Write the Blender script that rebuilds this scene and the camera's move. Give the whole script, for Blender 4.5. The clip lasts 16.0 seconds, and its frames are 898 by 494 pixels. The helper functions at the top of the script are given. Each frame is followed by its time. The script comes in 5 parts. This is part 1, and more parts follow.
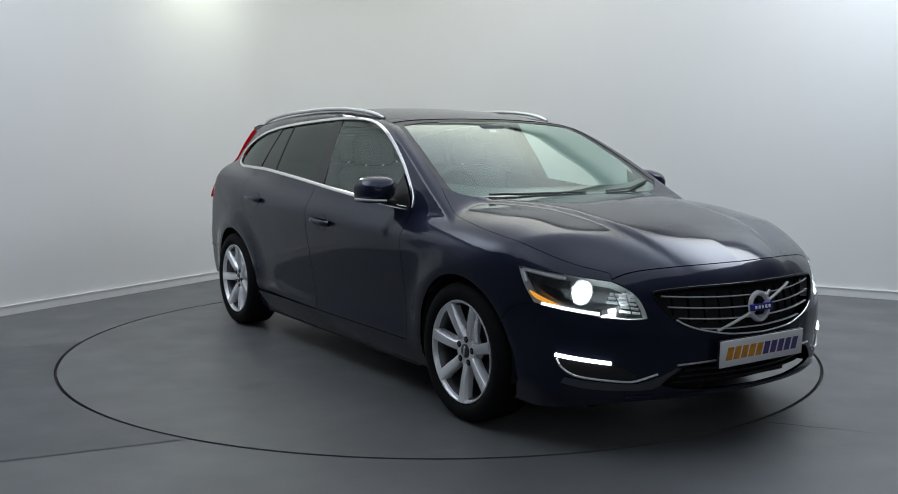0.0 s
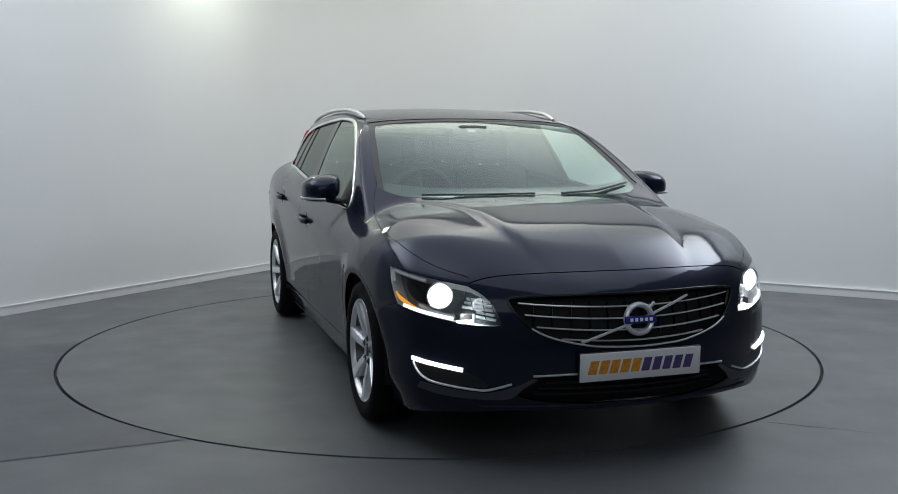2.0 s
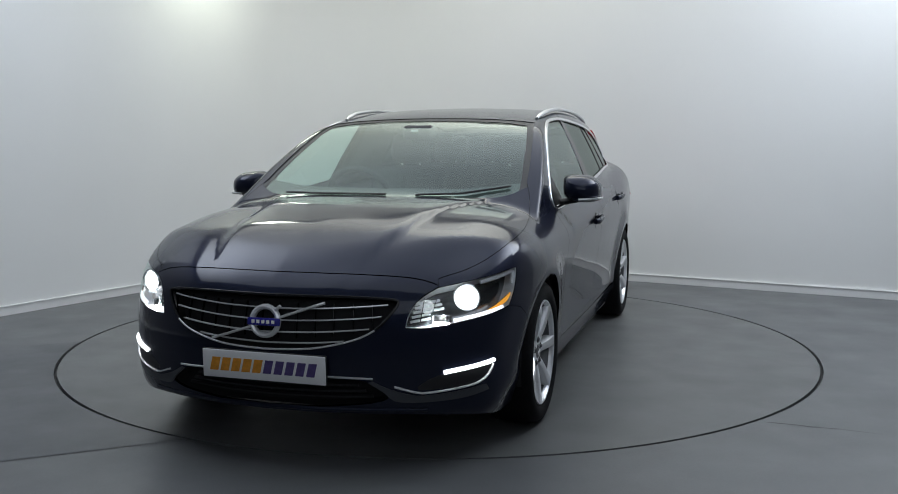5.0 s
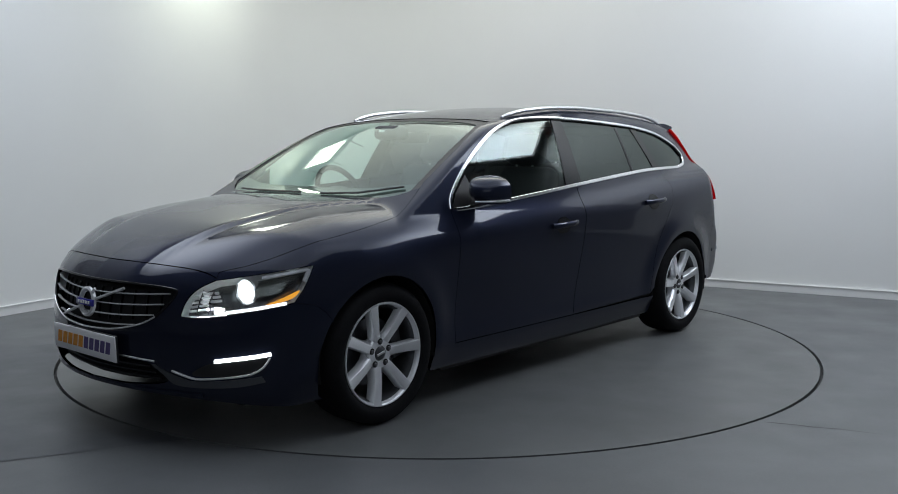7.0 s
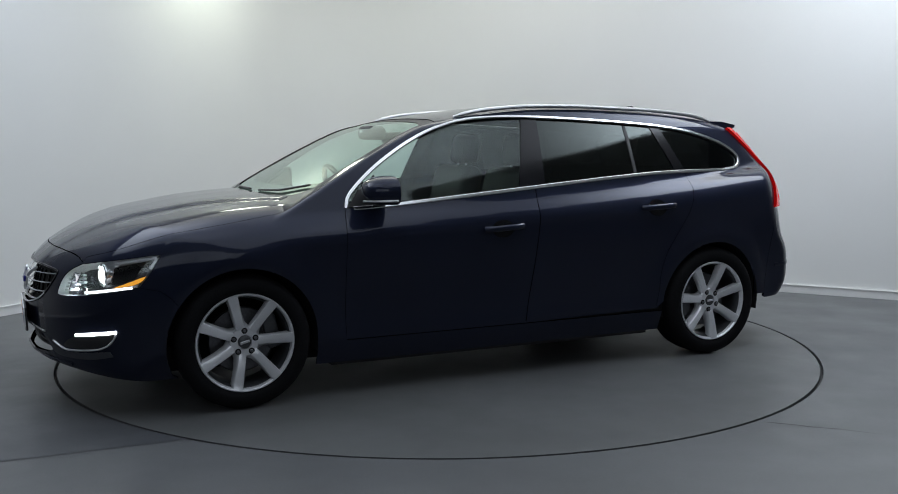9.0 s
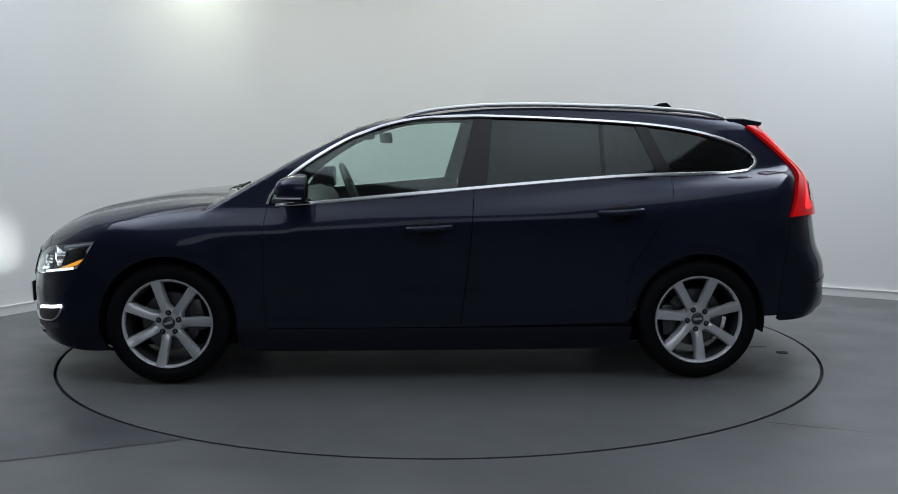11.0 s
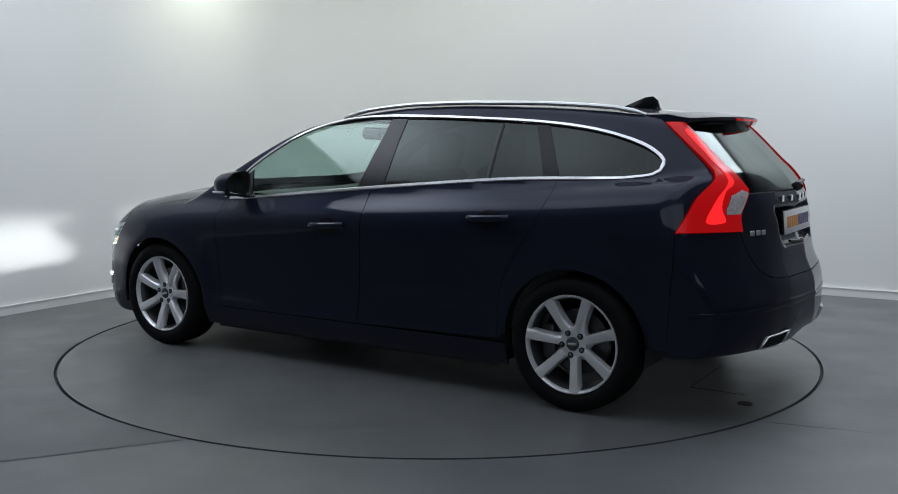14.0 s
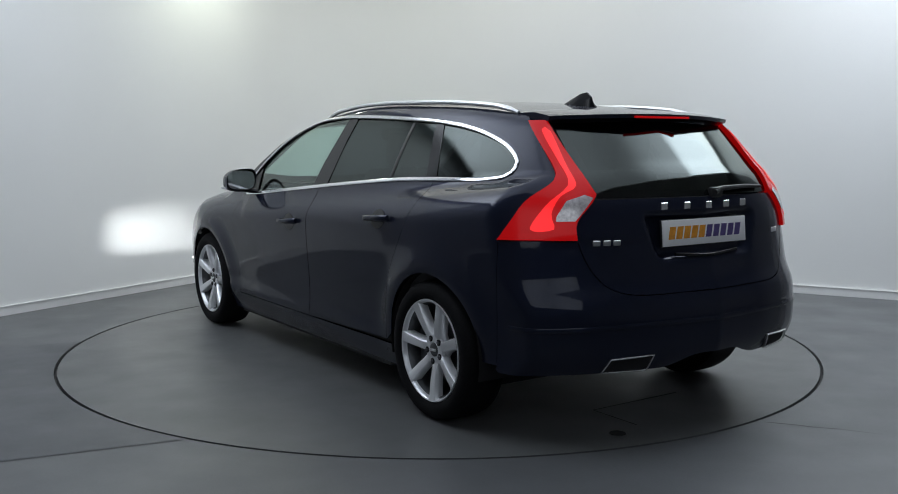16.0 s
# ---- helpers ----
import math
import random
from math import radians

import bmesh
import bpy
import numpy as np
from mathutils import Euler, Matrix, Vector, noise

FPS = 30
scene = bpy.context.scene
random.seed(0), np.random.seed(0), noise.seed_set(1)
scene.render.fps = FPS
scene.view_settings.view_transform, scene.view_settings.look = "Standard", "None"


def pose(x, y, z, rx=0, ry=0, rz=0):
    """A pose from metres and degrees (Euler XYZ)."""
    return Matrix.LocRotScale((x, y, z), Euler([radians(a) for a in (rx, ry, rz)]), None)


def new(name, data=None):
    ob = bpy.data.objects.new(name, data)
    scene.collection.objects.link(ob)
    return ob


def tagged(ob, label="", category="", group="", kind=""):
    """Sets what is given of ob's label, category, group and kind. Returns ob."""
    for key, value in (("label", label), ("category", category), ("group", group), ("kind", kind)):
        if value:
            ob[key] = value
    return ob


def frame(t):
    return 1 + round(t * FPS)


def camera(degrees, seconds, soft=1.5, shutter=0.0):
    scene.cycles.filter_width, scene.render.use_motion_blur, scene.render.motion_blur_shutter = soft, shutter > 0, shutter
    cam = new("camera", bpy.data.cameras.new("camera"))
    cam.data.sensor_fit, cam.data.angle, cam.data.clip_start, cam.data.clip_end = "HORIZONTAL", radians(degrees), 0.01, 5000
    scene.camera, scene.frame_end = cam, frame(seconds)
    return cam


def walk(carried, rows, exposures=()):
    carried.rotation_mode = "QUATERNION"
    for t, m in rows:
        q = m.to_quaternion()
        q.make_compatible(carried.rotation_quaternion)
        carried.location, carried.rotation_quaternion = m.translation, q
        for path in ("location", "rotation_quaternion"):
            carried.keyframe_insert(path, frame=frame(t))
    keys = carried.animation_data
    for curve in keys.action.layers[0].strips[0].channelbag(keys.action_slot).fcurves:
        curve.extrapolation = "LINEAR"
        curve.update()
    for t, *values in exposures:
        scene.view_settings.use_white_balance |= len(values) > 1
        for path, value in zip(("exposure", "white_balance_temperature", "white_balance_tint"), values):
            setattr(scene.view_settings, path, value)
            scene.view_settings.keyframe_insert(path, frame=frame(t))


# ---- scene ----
# camera: it stands still before a turntable in a white photo studio
cam = camera(50.96, 16.0, soft=0.95)
VIEW = pose(0.0, -5.875, 1.2455, 90 - 6.303, 0.0, -0.551)
walk(cam, [(0.0, VIEW), (16.0, VIEW)])
scene.view_settings.exposure = 0.69

world = bpy.data.worlds.new("world")
scene.world = world
world.use_nodes = True
world.node_tree.nodes["Background"].inputs[0].default_value = (0.75, 0.82, 1.0, 1)
world.node_tree.nodes["Background"].inputs[1].default_value = 0.2

# the great overhead softbox, added for ceiling glow: its even glow, then its brighter spots as x, y, radius, strength;
# and the small added wall light
GLOW = 0.56
SPOTS = ((-1.2, -2.2, 1.4, 0.35), (1.3, -2.0, 1.4, 0.35), (-2.9, -0.4, 2.1, 2.2), (3.7, 0.2, 2.4, 4.6), (0.6, 1.9, 2.2, 0.8))
# faint brighter spots of the fill light added behind the camera
FRONT_SPOTS = ((-1.5, -7.2, 1.9, 0.12), (1.6, -7.2, 1.9, 0.12))
SPOT = 9.0


# ---- materials ----
def material(name, color=(0.5, 0.5, 0.5), rough=0.5, metal=0.0, coat=0.0, coat_rough=0.04, spec=0.5, grain=0.0, grain_size=200.0,
             bump=0.0, bump_size=300.0, stain=0.0, stain_size=1.5, rough_vary=0.0, emit=None, power=0.0):
    m = bpy.data.materials.new(name)
    m.use_nodes = True
    nt = m.node_tree
    b = nt.nodes["Principled BSDF"]
    b.inputs["Base Color"].default_value = (*color, 1)
    b.inputs["Roughness"].default_value = rough
    b.inputs["Metallic"].default_value = metal
    b.inputs["Coat Weight"].default_value = coat
    b.inputs["Coat Roughness"].default_value = coat_rough
    b.inputs["Specular IOR Level"].default_value = spec
    if emit:
        b.inputs["Emission Color"].default_value = (*emit, 1)
        b.inputs["Emission Strength"].default_value = power
    tc = nt.nodes.new("ShaderNodeTexCoord")

    def tex(size, detail=3.0):
        n = nt.nodes.new("ShaderNodeTexNoise")
        n.inputs["Scale"].default_value, n.inputs["Detail"].default_value = size, detail
        nt.links.new(tc.outputs["Object"], n.inputs["Vector"])
        return n.outputs["Fac"]

    def remap(src, lo, hi):
        n = nt.nodes.new("ShaderNodeMapRange")
        n.inputs["From Min"].default_value, n.inputs["From Max"].default_value = 0.3, 0.7
        n.inputs["To Min"].default_value, n.inputs["To Max"].default_value = lo, hi
        nt.links.new(src, n.inputs["Value"])
        return n.outputs["Result"]

    def times(a, b2):
        n = nt.nodes.new("ShaderNodeMath")
        n.operation = "MULTIPLY"
        nt.links.new(a, n.inputs[0])
        nt.links.new(b2, n.inputs[1])
        return n.outputs[0]

    factor = None
    if grain:
        factor = remap(tex(grain_size), 1 - grain, 1 + grain)
    if stain:
        f = remap(tex(stain_size, 5.0), 1 - stain, 1 + stain)
        factor = times(factor, f) if factor else f
    if factor:
        sc = nt.nodes.new("ShaderNodeVectorMath")
        sc.operation = "SCALE"
        sc.inputs[0].default_value = color
        nt.links.new(factor, sc.inputs["Scale"])
        nt.links.new(sc.outputs[0], b.inputs["Base Color"])
    if rough_vary:
        nt.links.new(remap(tex(stain_size * 2.3, 6.0), max(0.02, rough - rough_vary), rough + rough_vary), b.inputs["Roughness"])
    if bump:
        n = nt.nodes.new("ShaderNodeBump")
        n.inputs["Strength"].default_value, n.inputs["Distance"].default_value = 1.0, bump
        nt.links.new(tex(bump_size), n.inputs["Height"])
        nt.links.new(n.outputs["Normal"], b.inputs["Normal"])
    return m


def glass(name, tint, gloss=1.0, rough=0.02):
    """A thin pane: tinted clear with mirror reflections that grow at a slant."""
    m = bpy.data.materials.new(name)
    m.use_nodes = True
    nt = m.node_tree
    nt.nodes.remove(nt.nodes["Principled BSDF"])
    out = nt.nodes["Material Output"]
    t, g, mix, fr = (nt.nodes.new(k) for k in ("ShaderNodeBsdfTransparent", "ShaderNodeBsdfGlossy", "ShaderNodeMixShader", "ShaderNodeLayerWeight"))
    power, scale = nt.nodes.new("ShaderNodeMath"), nt.nodes.new("ShaderNodeMath")
    power.operation, scale.operation = "POWER", "MULTIPLY_ADD"
    power.inputs[1].default_value = 4.0
    scale.inputs[1].default_value, scale.inputs[2].default_value = 0.90, 0.085
    t.inputs["Color"].default_value = (*tint, 1)
    g.inputs["Color"].default_value = (gloss * 0.90, gloss, gloss * 0.95, 1)
    g.inputs["Roughness"].default_value = rough
    fr.inputs["Blend"].default_value = 0.5
    nt.links.new(fr.outputs["Facing"], power.inputs[0])
    nt.links.new(power.outputs[0], scale.inputs[0])
    nt.links.new(scale.outputs[0], mix.inputs[0])
    nt.links.new(t.outputs[0], mix.inputs[1])
    nt.links.new(g.outputs[0], mix.inputs[2])
    nt.links.new(mix.outputs[0], out.inputs["Surface"])
    return m


def soft_light(name, cool, neutral, base, spots):
    """The cloth of an added softbox: an even glow with soft brighter spots that lift parts of the set, cooler towards
    the front of the set.
    """
    m = bpy.data.materials.new(name)
    m.use_nodes = True
    nt = m.node_tree
    b = nt.nodes["Principled BSDF"]
    b.inputs["Base Color"].default_value = (0.8, 0.8, 0.8, 1)
    geo = nt.nodes.new("ShaderNodeNewGeometry")
    total = nt.nodes.new("ShaderNodeValue")
    total.outputs[0].default_value = base
    total = total.outputs[0]
    for x, y, r, amp in spots:
        sub, ln, mr, mul, add = (nt.nodes.new(k) for k in ("ShaderNodeVectorMath", "ShaderNodeVectorMath", "ShaderNodeMapRange", "ShaderNodeMath", "ShaderNodeMath"))
        sub.operation, ln.operation, mr.interpolation_type, mul.operation = "MULTIPLY_ADD", "LENGTH", "SMOOTHERSTEP", "MULTIPLY"
        sub.inputs[1].default_value, sub.inputs[2].default_value = (1, 1, 0), (-x, -y, 0)
        nt.links.new(geo.outputs["Position"], sub.inputs[0])
        nt.links.new(sub.outputs[0], ln.inputs[0])
        mr.inputs["From Min"].default_value, mr.inputs["From Max"].default_value = r, 0.0
        nt.links.new(ln.outputs["Value"], mr.inputs["Value"])
        nt.links.new(mr.outputs["Result"], mul.inputs[0])
        mul.inputs[1].default_value = amp
        nt.links.new(total, add.inputs[0])
        nt.links.new(mul.outputs[0], add.inputs[1])
        total = add.outputs[0]
    sep, mr, mix = (nt.nodes.new(k) for k in ("ShaderNodeSeparateXYZ", "ShaderNodeMapRange", "ShaderNodeMix"))
    mr.interpolation_type, mix.data_type = "SMOOTHSTEP", "RGBA"
    mr.inputs["From Min"].default_value, mr.inputs["From Max"].default_value = 0.2, 2.2
    nt.links.new(geo.outputs["Position"], sep.inputs[0])
    nt.links.new(sep.outputs["Y"], mr.inputs["Value"])
    nt.links.new(mr.outputs["Result"], mix.inputs["Factor"])
    for s in mix.inputs:
        if s.type == "RGBA" and s.name == "A":
            s.default_value = (*cool, 1)
        if s.type == "RGBA" and s.name == "B":
            s.default_value = (*neutral, 1)
    nt.links.new([s for s in mix.outputs if s.type == "RGBA"][0], b.inputs["Emission Color"])
    nt.links.new(total, b.inputs["Emission Strength"])
    return m


WALL = material("wall_paint", (0.78, 0.785, 0.77), 0.65, stain=0.02, stain_size=0.8, bump=0.0004, bump_size=160)
SKIRT = material("skirting_paint", (0.80, 0.80, 0.79), 0.4, stain=0.03, stain_size=2.0)
UNSEEN_WALL = material("grey_paint", (0.29, 0.292, 0.30), 0.8, stain=0.1, stain_size=1.0)
CEIL = material("ceiling_paint", (0.78, 0.78, 0.76), 0.8, stain=0.03)
FLOOR = material("grey_vinyl", (0.108, 0.112, 0.117), 0.42, stain=0.10, stain_size=1.1, grain=0.05, grain_size=90, rough_vary=0.07, bump=0.0003, bump_size=220)
FLOOR_DARK = material("grey_vinyl_darker", (0.072, 0.076, 0.084), 0.40, stain=0.12, stain_size=1.3, grain=0.05, grain_size=90, rough_vary=0.07, bump=0.0003, bump_size=220)
DISC = material("turntable_vinyl", (0.110, 0.113, 0.114), 0.40, stain=0.08, stain_size=1.4, grain=0.04, grain_size=90, rough_vary=0.06, bump=0.0003, bump_size=220)
GROOVE = material("groove_rubber", (0.012, 0.012, 0.012), 0.7, grain=0.2)
PAINT = material("dark_blue_metallic_paint", (0.014, 0.0175, 0.034), 0.38, 0.42, coat=0.9, coat_rough=0.045, spec=0.1, grain=0.12, grain_size=900, stain=0.03, stain_size=3)
paint_shader = PAINT.node_tree.nodes["Principled BSDF"]
paint_shader.inputs["Coat IOR"].default_value = 1.38
paint_shader.inputs["Specular Tint"].default_value = (0.12, 0.16, 0.34, 1)
BLACK = material("black_plastic", (0.012, 0.012, 0.013), 0.45, grain=0.15, grain_size=300)
BLACK_GLOSS = material("gloss_black", (0.006, 0.006, 0.008), 0.18, spec=0.35, grain=0.05)
LINER = material("dark_liner", (0.006, 0.006, 0.007), 0.8, grain=0.2, grain_size=40)
CHROME = material("chrome", (0.86, 0.87, 0.88), 0.16, 1.0, stain=0.03, stain_size=8)
BRIGHT = material("bright_metal", (0.82, 0.83, 0.84), 0.22, 0.45, coat=0.3, grain=0.03, grain_size=200)
SATIN = material("satin_aluminium", (0.72, 0.73, 0.74), 0.32, 1.0, grain=0.04, grain_size=400)
ALLOY = material("silver_alloy_paint", (0.78, 0.79, 0.81), 0.28, 0.45, coat=0.5, grain=0.05, grain_size=500, stain=0.04, stain_size=9)
ALLOY_DARK = material("dark_alloy_barrel", (0.10, 0.104, 0.11), 0.36, 0.7, grain=0.08, grain_size=60)
GREY_TRIM = material("grey_bumper_trim", (0.075, 0.08, 0.09), 0.38, 0.35, grain=0.06, grain_size=300)
STEEL = material("brake_steel", (0.16, 0.16, 0.17), 0.38, 0.9, grain=0.15, grain_size=80)
TYRE = material("tyre_rubber", (0.007, 0.007, 0.008), 0.75, spec=0.12, grain=0.25, grain_size=120, bump=0.0006, bump_size=160)
SEAT = material("charcoal_leather", (0.035, 0.036, 0.038), 0.5, grain=0.15, grain_size=120, bump=0.0006, bump_size=240)
DASH = material("soft_grey_dashboard", (0.045, 0.046, 0.048), 0.6, grain=0.1, grain_size=300)
LINING = material("pale_headlining", (0.42, 0.42, 0.40), 0.85, grain=0.06, grain_size=200)
PLATE = material("white_plate", (0.88, 0.88, 0.88), 0.35, stain=0.03, stain_size=12)
ORANGE = material("orange_print", (0.80, 0.33, 0.03), 0.5, grain=0.15, grain_size=60)
PURPLE = material("purple_print", (0.10, 0.07, 0.22), 0.5, grain=0.15, grain_size=60)
EMBLEM = material("blue_enamel", (0.03, 0.03, 0.30), 0.25, coat=0.8, grain=0.05)
RED_LAMP = material("red_lamp_plastic", (0.42, 0.003, 0.005), 0.25, coat=0.12, spec=0.25, emit=(1.0, 0.008, 0.010), power=0.14, stain=0.05, stain_size=14)
RED_GLOW = material("red_lamp_glow", (0.5, 0.01, 0.01), 0.25, coat=0.3, spec=0.3, emit=(1.0, 0.018, 0.022), power=0.62, stain=0.05, stain_size=20)
CLEAR_LAMP = material("clear_lamp_plastic", (0.70, 0.66, 0.66), 0.15, 0.3, coat=1.0, grain=0.25, grain_size=70)
AMBER = material("amber_lamp", (0.75, 0.26, 0.01), 0.2, coat=1.0, emit=(1.0, 0.45, 0.05), power=0.45, grain=0.1)
LAMP_SHELL = material("lamp_reflector", (0.72, 0.73, 0.75), 0.28, 0.35, grain=0.1, grain_size=60)
DRL = material("running_light", (0.9, 0.9, 0.9), 0.3, emit=(0.93, 0.97, 1.0), power=3.5, grain=0.05)
BULB = material("headlight_bulb", (0.9, 0.9, 0.9), 0.3, emit=(0.95, 0.98, 1.0), power=21000.0)
BULB.cycles.emission_sampling = "FRONT"
LAMP_DARK = material("smoked_lamp_housing", (0.10, 0.105, 0.115), 0.22, 0.75, coat=0.5, grain=0.3, grain_size=60)
LAMP_GUIDE = material("lit_guide_bar", (0.9, 0.9, 0.92), 0.25, emit=(0.93, 0.97, 1.0), power=0.9, grain=0.1, grain_size=80)
LAMP_GLOW = material("lit_reflector", (0.8, 0.8, 0.82), 0.25, 0.6, emit=(0.93, 0.97, 1.0), power=0.24, grain=0.3, grain_size=60)
LENS_GLOW = material("lit_projector_lens", (0.9, 0.9, 0.92), 0.1, emit=(0.93, 0.97, 1.0), power=1.7, grain=0.02)
SCREEN_GLASS = glass("green_tinted_screen", (0.70, 0.88, 0.82))
SIDE_GLASS = glass("green_tinted_side_glass", (0.74, 0.86, 0.82), 0.85)
DARK_GLASS = glass("privacy_glass", (0.030, 0.033, 0.040), 0.6, 0.07)
LAMP_GLASS = glass("clear_lamp_cover", (0.95, 0.96, 0.97))
MIRROR = material("mirror_silver", (0.8, 0.82, 0.84), 0.03, 1.0, stain=0.02)
LIGHT_OVERHEAD = soft_light("overhead_softbox_cloth", (0.80, 0.88, 1.0), (0.98, 1.0, 0.94), GLOW, SPOTS)
LIGHT_FRONT = soft_light("front_softbox_cloth", (0.82, 0.90, 1.0), (0.98, 1.0, 0.90), 0.36, FRONT_SPOTS)
LIGHT_SPOT = material("wall_light_cloth", (0.8, 0.8, 0.8), 0.6, emit=(0.93, 1.0, 0.84), power=SPOT)
FRAME_WHITE = material("white_metal", (0.7, 0.7, 0.7), 0.4, grain=0.03)


# ---- mesh helpers ----
def flat_mesh(name, verts, faces, mat, normals=None, smooth=False):
    me = bpy.data.meshes.new(name)
    me.from_pydata([tuple(map(float, v)) for v in verts], [], [tuple(map(int, f)) for f in faces])
    me.materials.append(mat)
    if smooth or normals is not None:
        me.polygons.foreach_set("use_smooth", [True] * len(me.polygons))
    if normals is not None:
        me.normals_split_custom_set_from_vertices([tuple(map(float, n)) for n in normals])
    me.update()
    return me


def put(name, me, parent=None, label="", m=None):
    ob = new(name, me)
    if parent:
        ob.parent = parent
    if m is not None:
        ob.matrix_basis = m
    if label:
        tagged(ob, label)
    return ob


def part(name, bm, mat, parent, label="", smooth=True, m=None, angle=35):
    me = bpy.data.meshes.new(name)
    bmesh.ops.recalc_face_normals(bm, faces=bm.faces)
    if smooth:
        for f in bm.faces:
            f.smooth = True
        for e in bm.edges:
            if len(e.link_faces) == 2 and e.calc_face_angle(0) > radians(angle):
                e.smooth = False
    bm.to_mesh(me)
    bm.free()
    me.materials.append(mat)
    return put(name, me, parent, label, m)


def box(bm, size, m=Matrix(), bevel=0.0, seg=2):
    r = bmesh.ops.create_cube(bm, size=1, matrix=m @ Matrix.Diagonal((*size, 1)))
    if bevel:
        es = list({e for v in r["verts"] for e in v.link_edges})
        bmesh.ops.bevel(bm, geom=es, offset=bevel, segments=seg, affect="EDGES", profile=0.5)
    return bm


def lathe(bm, profile, n=48, m=Matrix(), axis="X"):
    """Turns a profile of (radius, along) round an axis."""
    rings = []
    for r, a in profile:
        ring = []
        for i in range(n):
            t = 2 * math.pi * i / n
            p = (a, r * math.cos(t), r * math.sin(t)) if axis == "X" else ((r * math.cos(t), r * math.sin(t), a) if axis == "Z" else (r * math.cos(t), a, r * math.sin(t)))
            ring.append(bm.verts.new(m @ Vector(p)))
        rings.append(ring)
    for a, b in zip(rings, rings[1:]):
        for i in range(n):
            bm.faces.new((a[i], a[(i + 1) % n], b[(i + 1) % n], b[i]))
    return rings


def tube(bm, path, radius, n=8, cap=True, flat=1.0):
    """A round bar along a path."""
    path = [Vector(p) for p in path]
    rings = []
    for i, p in enumerate(path):
        d = (path[min(i + 1, len(path) - 1)] - path[max(i - 1, 0)]).normalized()
        up = Vector((0, 0, 1)) if abs(d.z) < 0.9 else Vector((0, 1, 0))
        s = d.cross(up).normalized()
        u = s.cross(d)
        r = radius(i / (len(path) - 1)) if callable(radius) else radius
        rings.append([bm.verts.new(p + (s * math.cos(2 * math.pi * k / n) + u * (flat * math.sin(2 * math.pi * k / n))) * r) for k in range(n)])
    for a, b in zip(rings, rings[1:]):
        for k in range(n):
            bm.faces.new((a[k], a[(k + 1) % n], b[(k + 1) % n], b[k]))
    if cap:
        bm.faces.new(rings[0][::-1])
        bm.faces.new(rings[-1])
    return bm


# ---- the studio ----
CORNER = Vector((-1.166, 4.217, 0))
ALONG_LEFT, ALONG_RIGHT = Vector((-0.515, -0.857, 0)), Vector((0.871, -0.491, 0))
ROUND, LEFT_LEN, RIGHT_LEN, HEIGHT, THICK = 0.9, 11.5, 10.5, 3.9, 0.12


def room_outline(inset=0.0, steps=16):
    """The room's plan, with its one rounded corner behind the turntable; inset pulls it inwards."""
    c0 = CORNER + (ALONG_LEFT + ALONG_RIGHT) * ROUND
    pts = []
    for i in range(steps + 1):
        a = math.pi / 2 * i / steps
        pts.append(c0 - ALONG_RIGHT * math.cos(a) * (ROUND - inset) - ALONG_LEFT * math.sin(a) * (ROUND - inset))
    far_r = CORNER + ALONG_RIGHT * (RIGHT_LEN - inset) + ALONG_LEFT * inset
    opposite = CORNER + ALONG_RIGHT * (RIGHT_LEN - inset) + ALONG_LEFT * (LEFT_LEN - inset)
    far_l = CORNER + ALONG_LEFT * (LEFT_LEN - inset) + ALONG_RIGHT * inset
    return pts, far_r, opposite, far_l


def wall(name, inner, outer, z0, z1, mat, label):
    n = len(inner)
    verts = [(*p.xy, z) for z in (z0, z1) for p in (*inner, *outer)]
    faces = []
    for i in range(n - 1):
        faces += [(i, i + 1, 2 * n + i + 1, 2 * n + i), (n + i + 1, n + i, 3 * n + i, 3 * n + i + 1),
                  (2 * n + i, 2 * n + i + 1, 3 * n + i + 1, 3 * n + i), (i + 1, i, n + i, n + i + 1)]
    faces += [(0, 2 * n, 3 * n, n), (n - 1, 2 * n - 1, 4 * n - 1, 3 * n - 1)]
    bm = bmesh.new()
    vs = [bm.verts.new(v) for v in verts]
    for f in faces:
        bm.faces.new([vs[i] for i in f])
    ob = part(name, bm, mat, None, smooth=True, angle=30)
    return tagged(ob, label, "wall" if name.startswith("wall") else "skirting board", kind="structure")


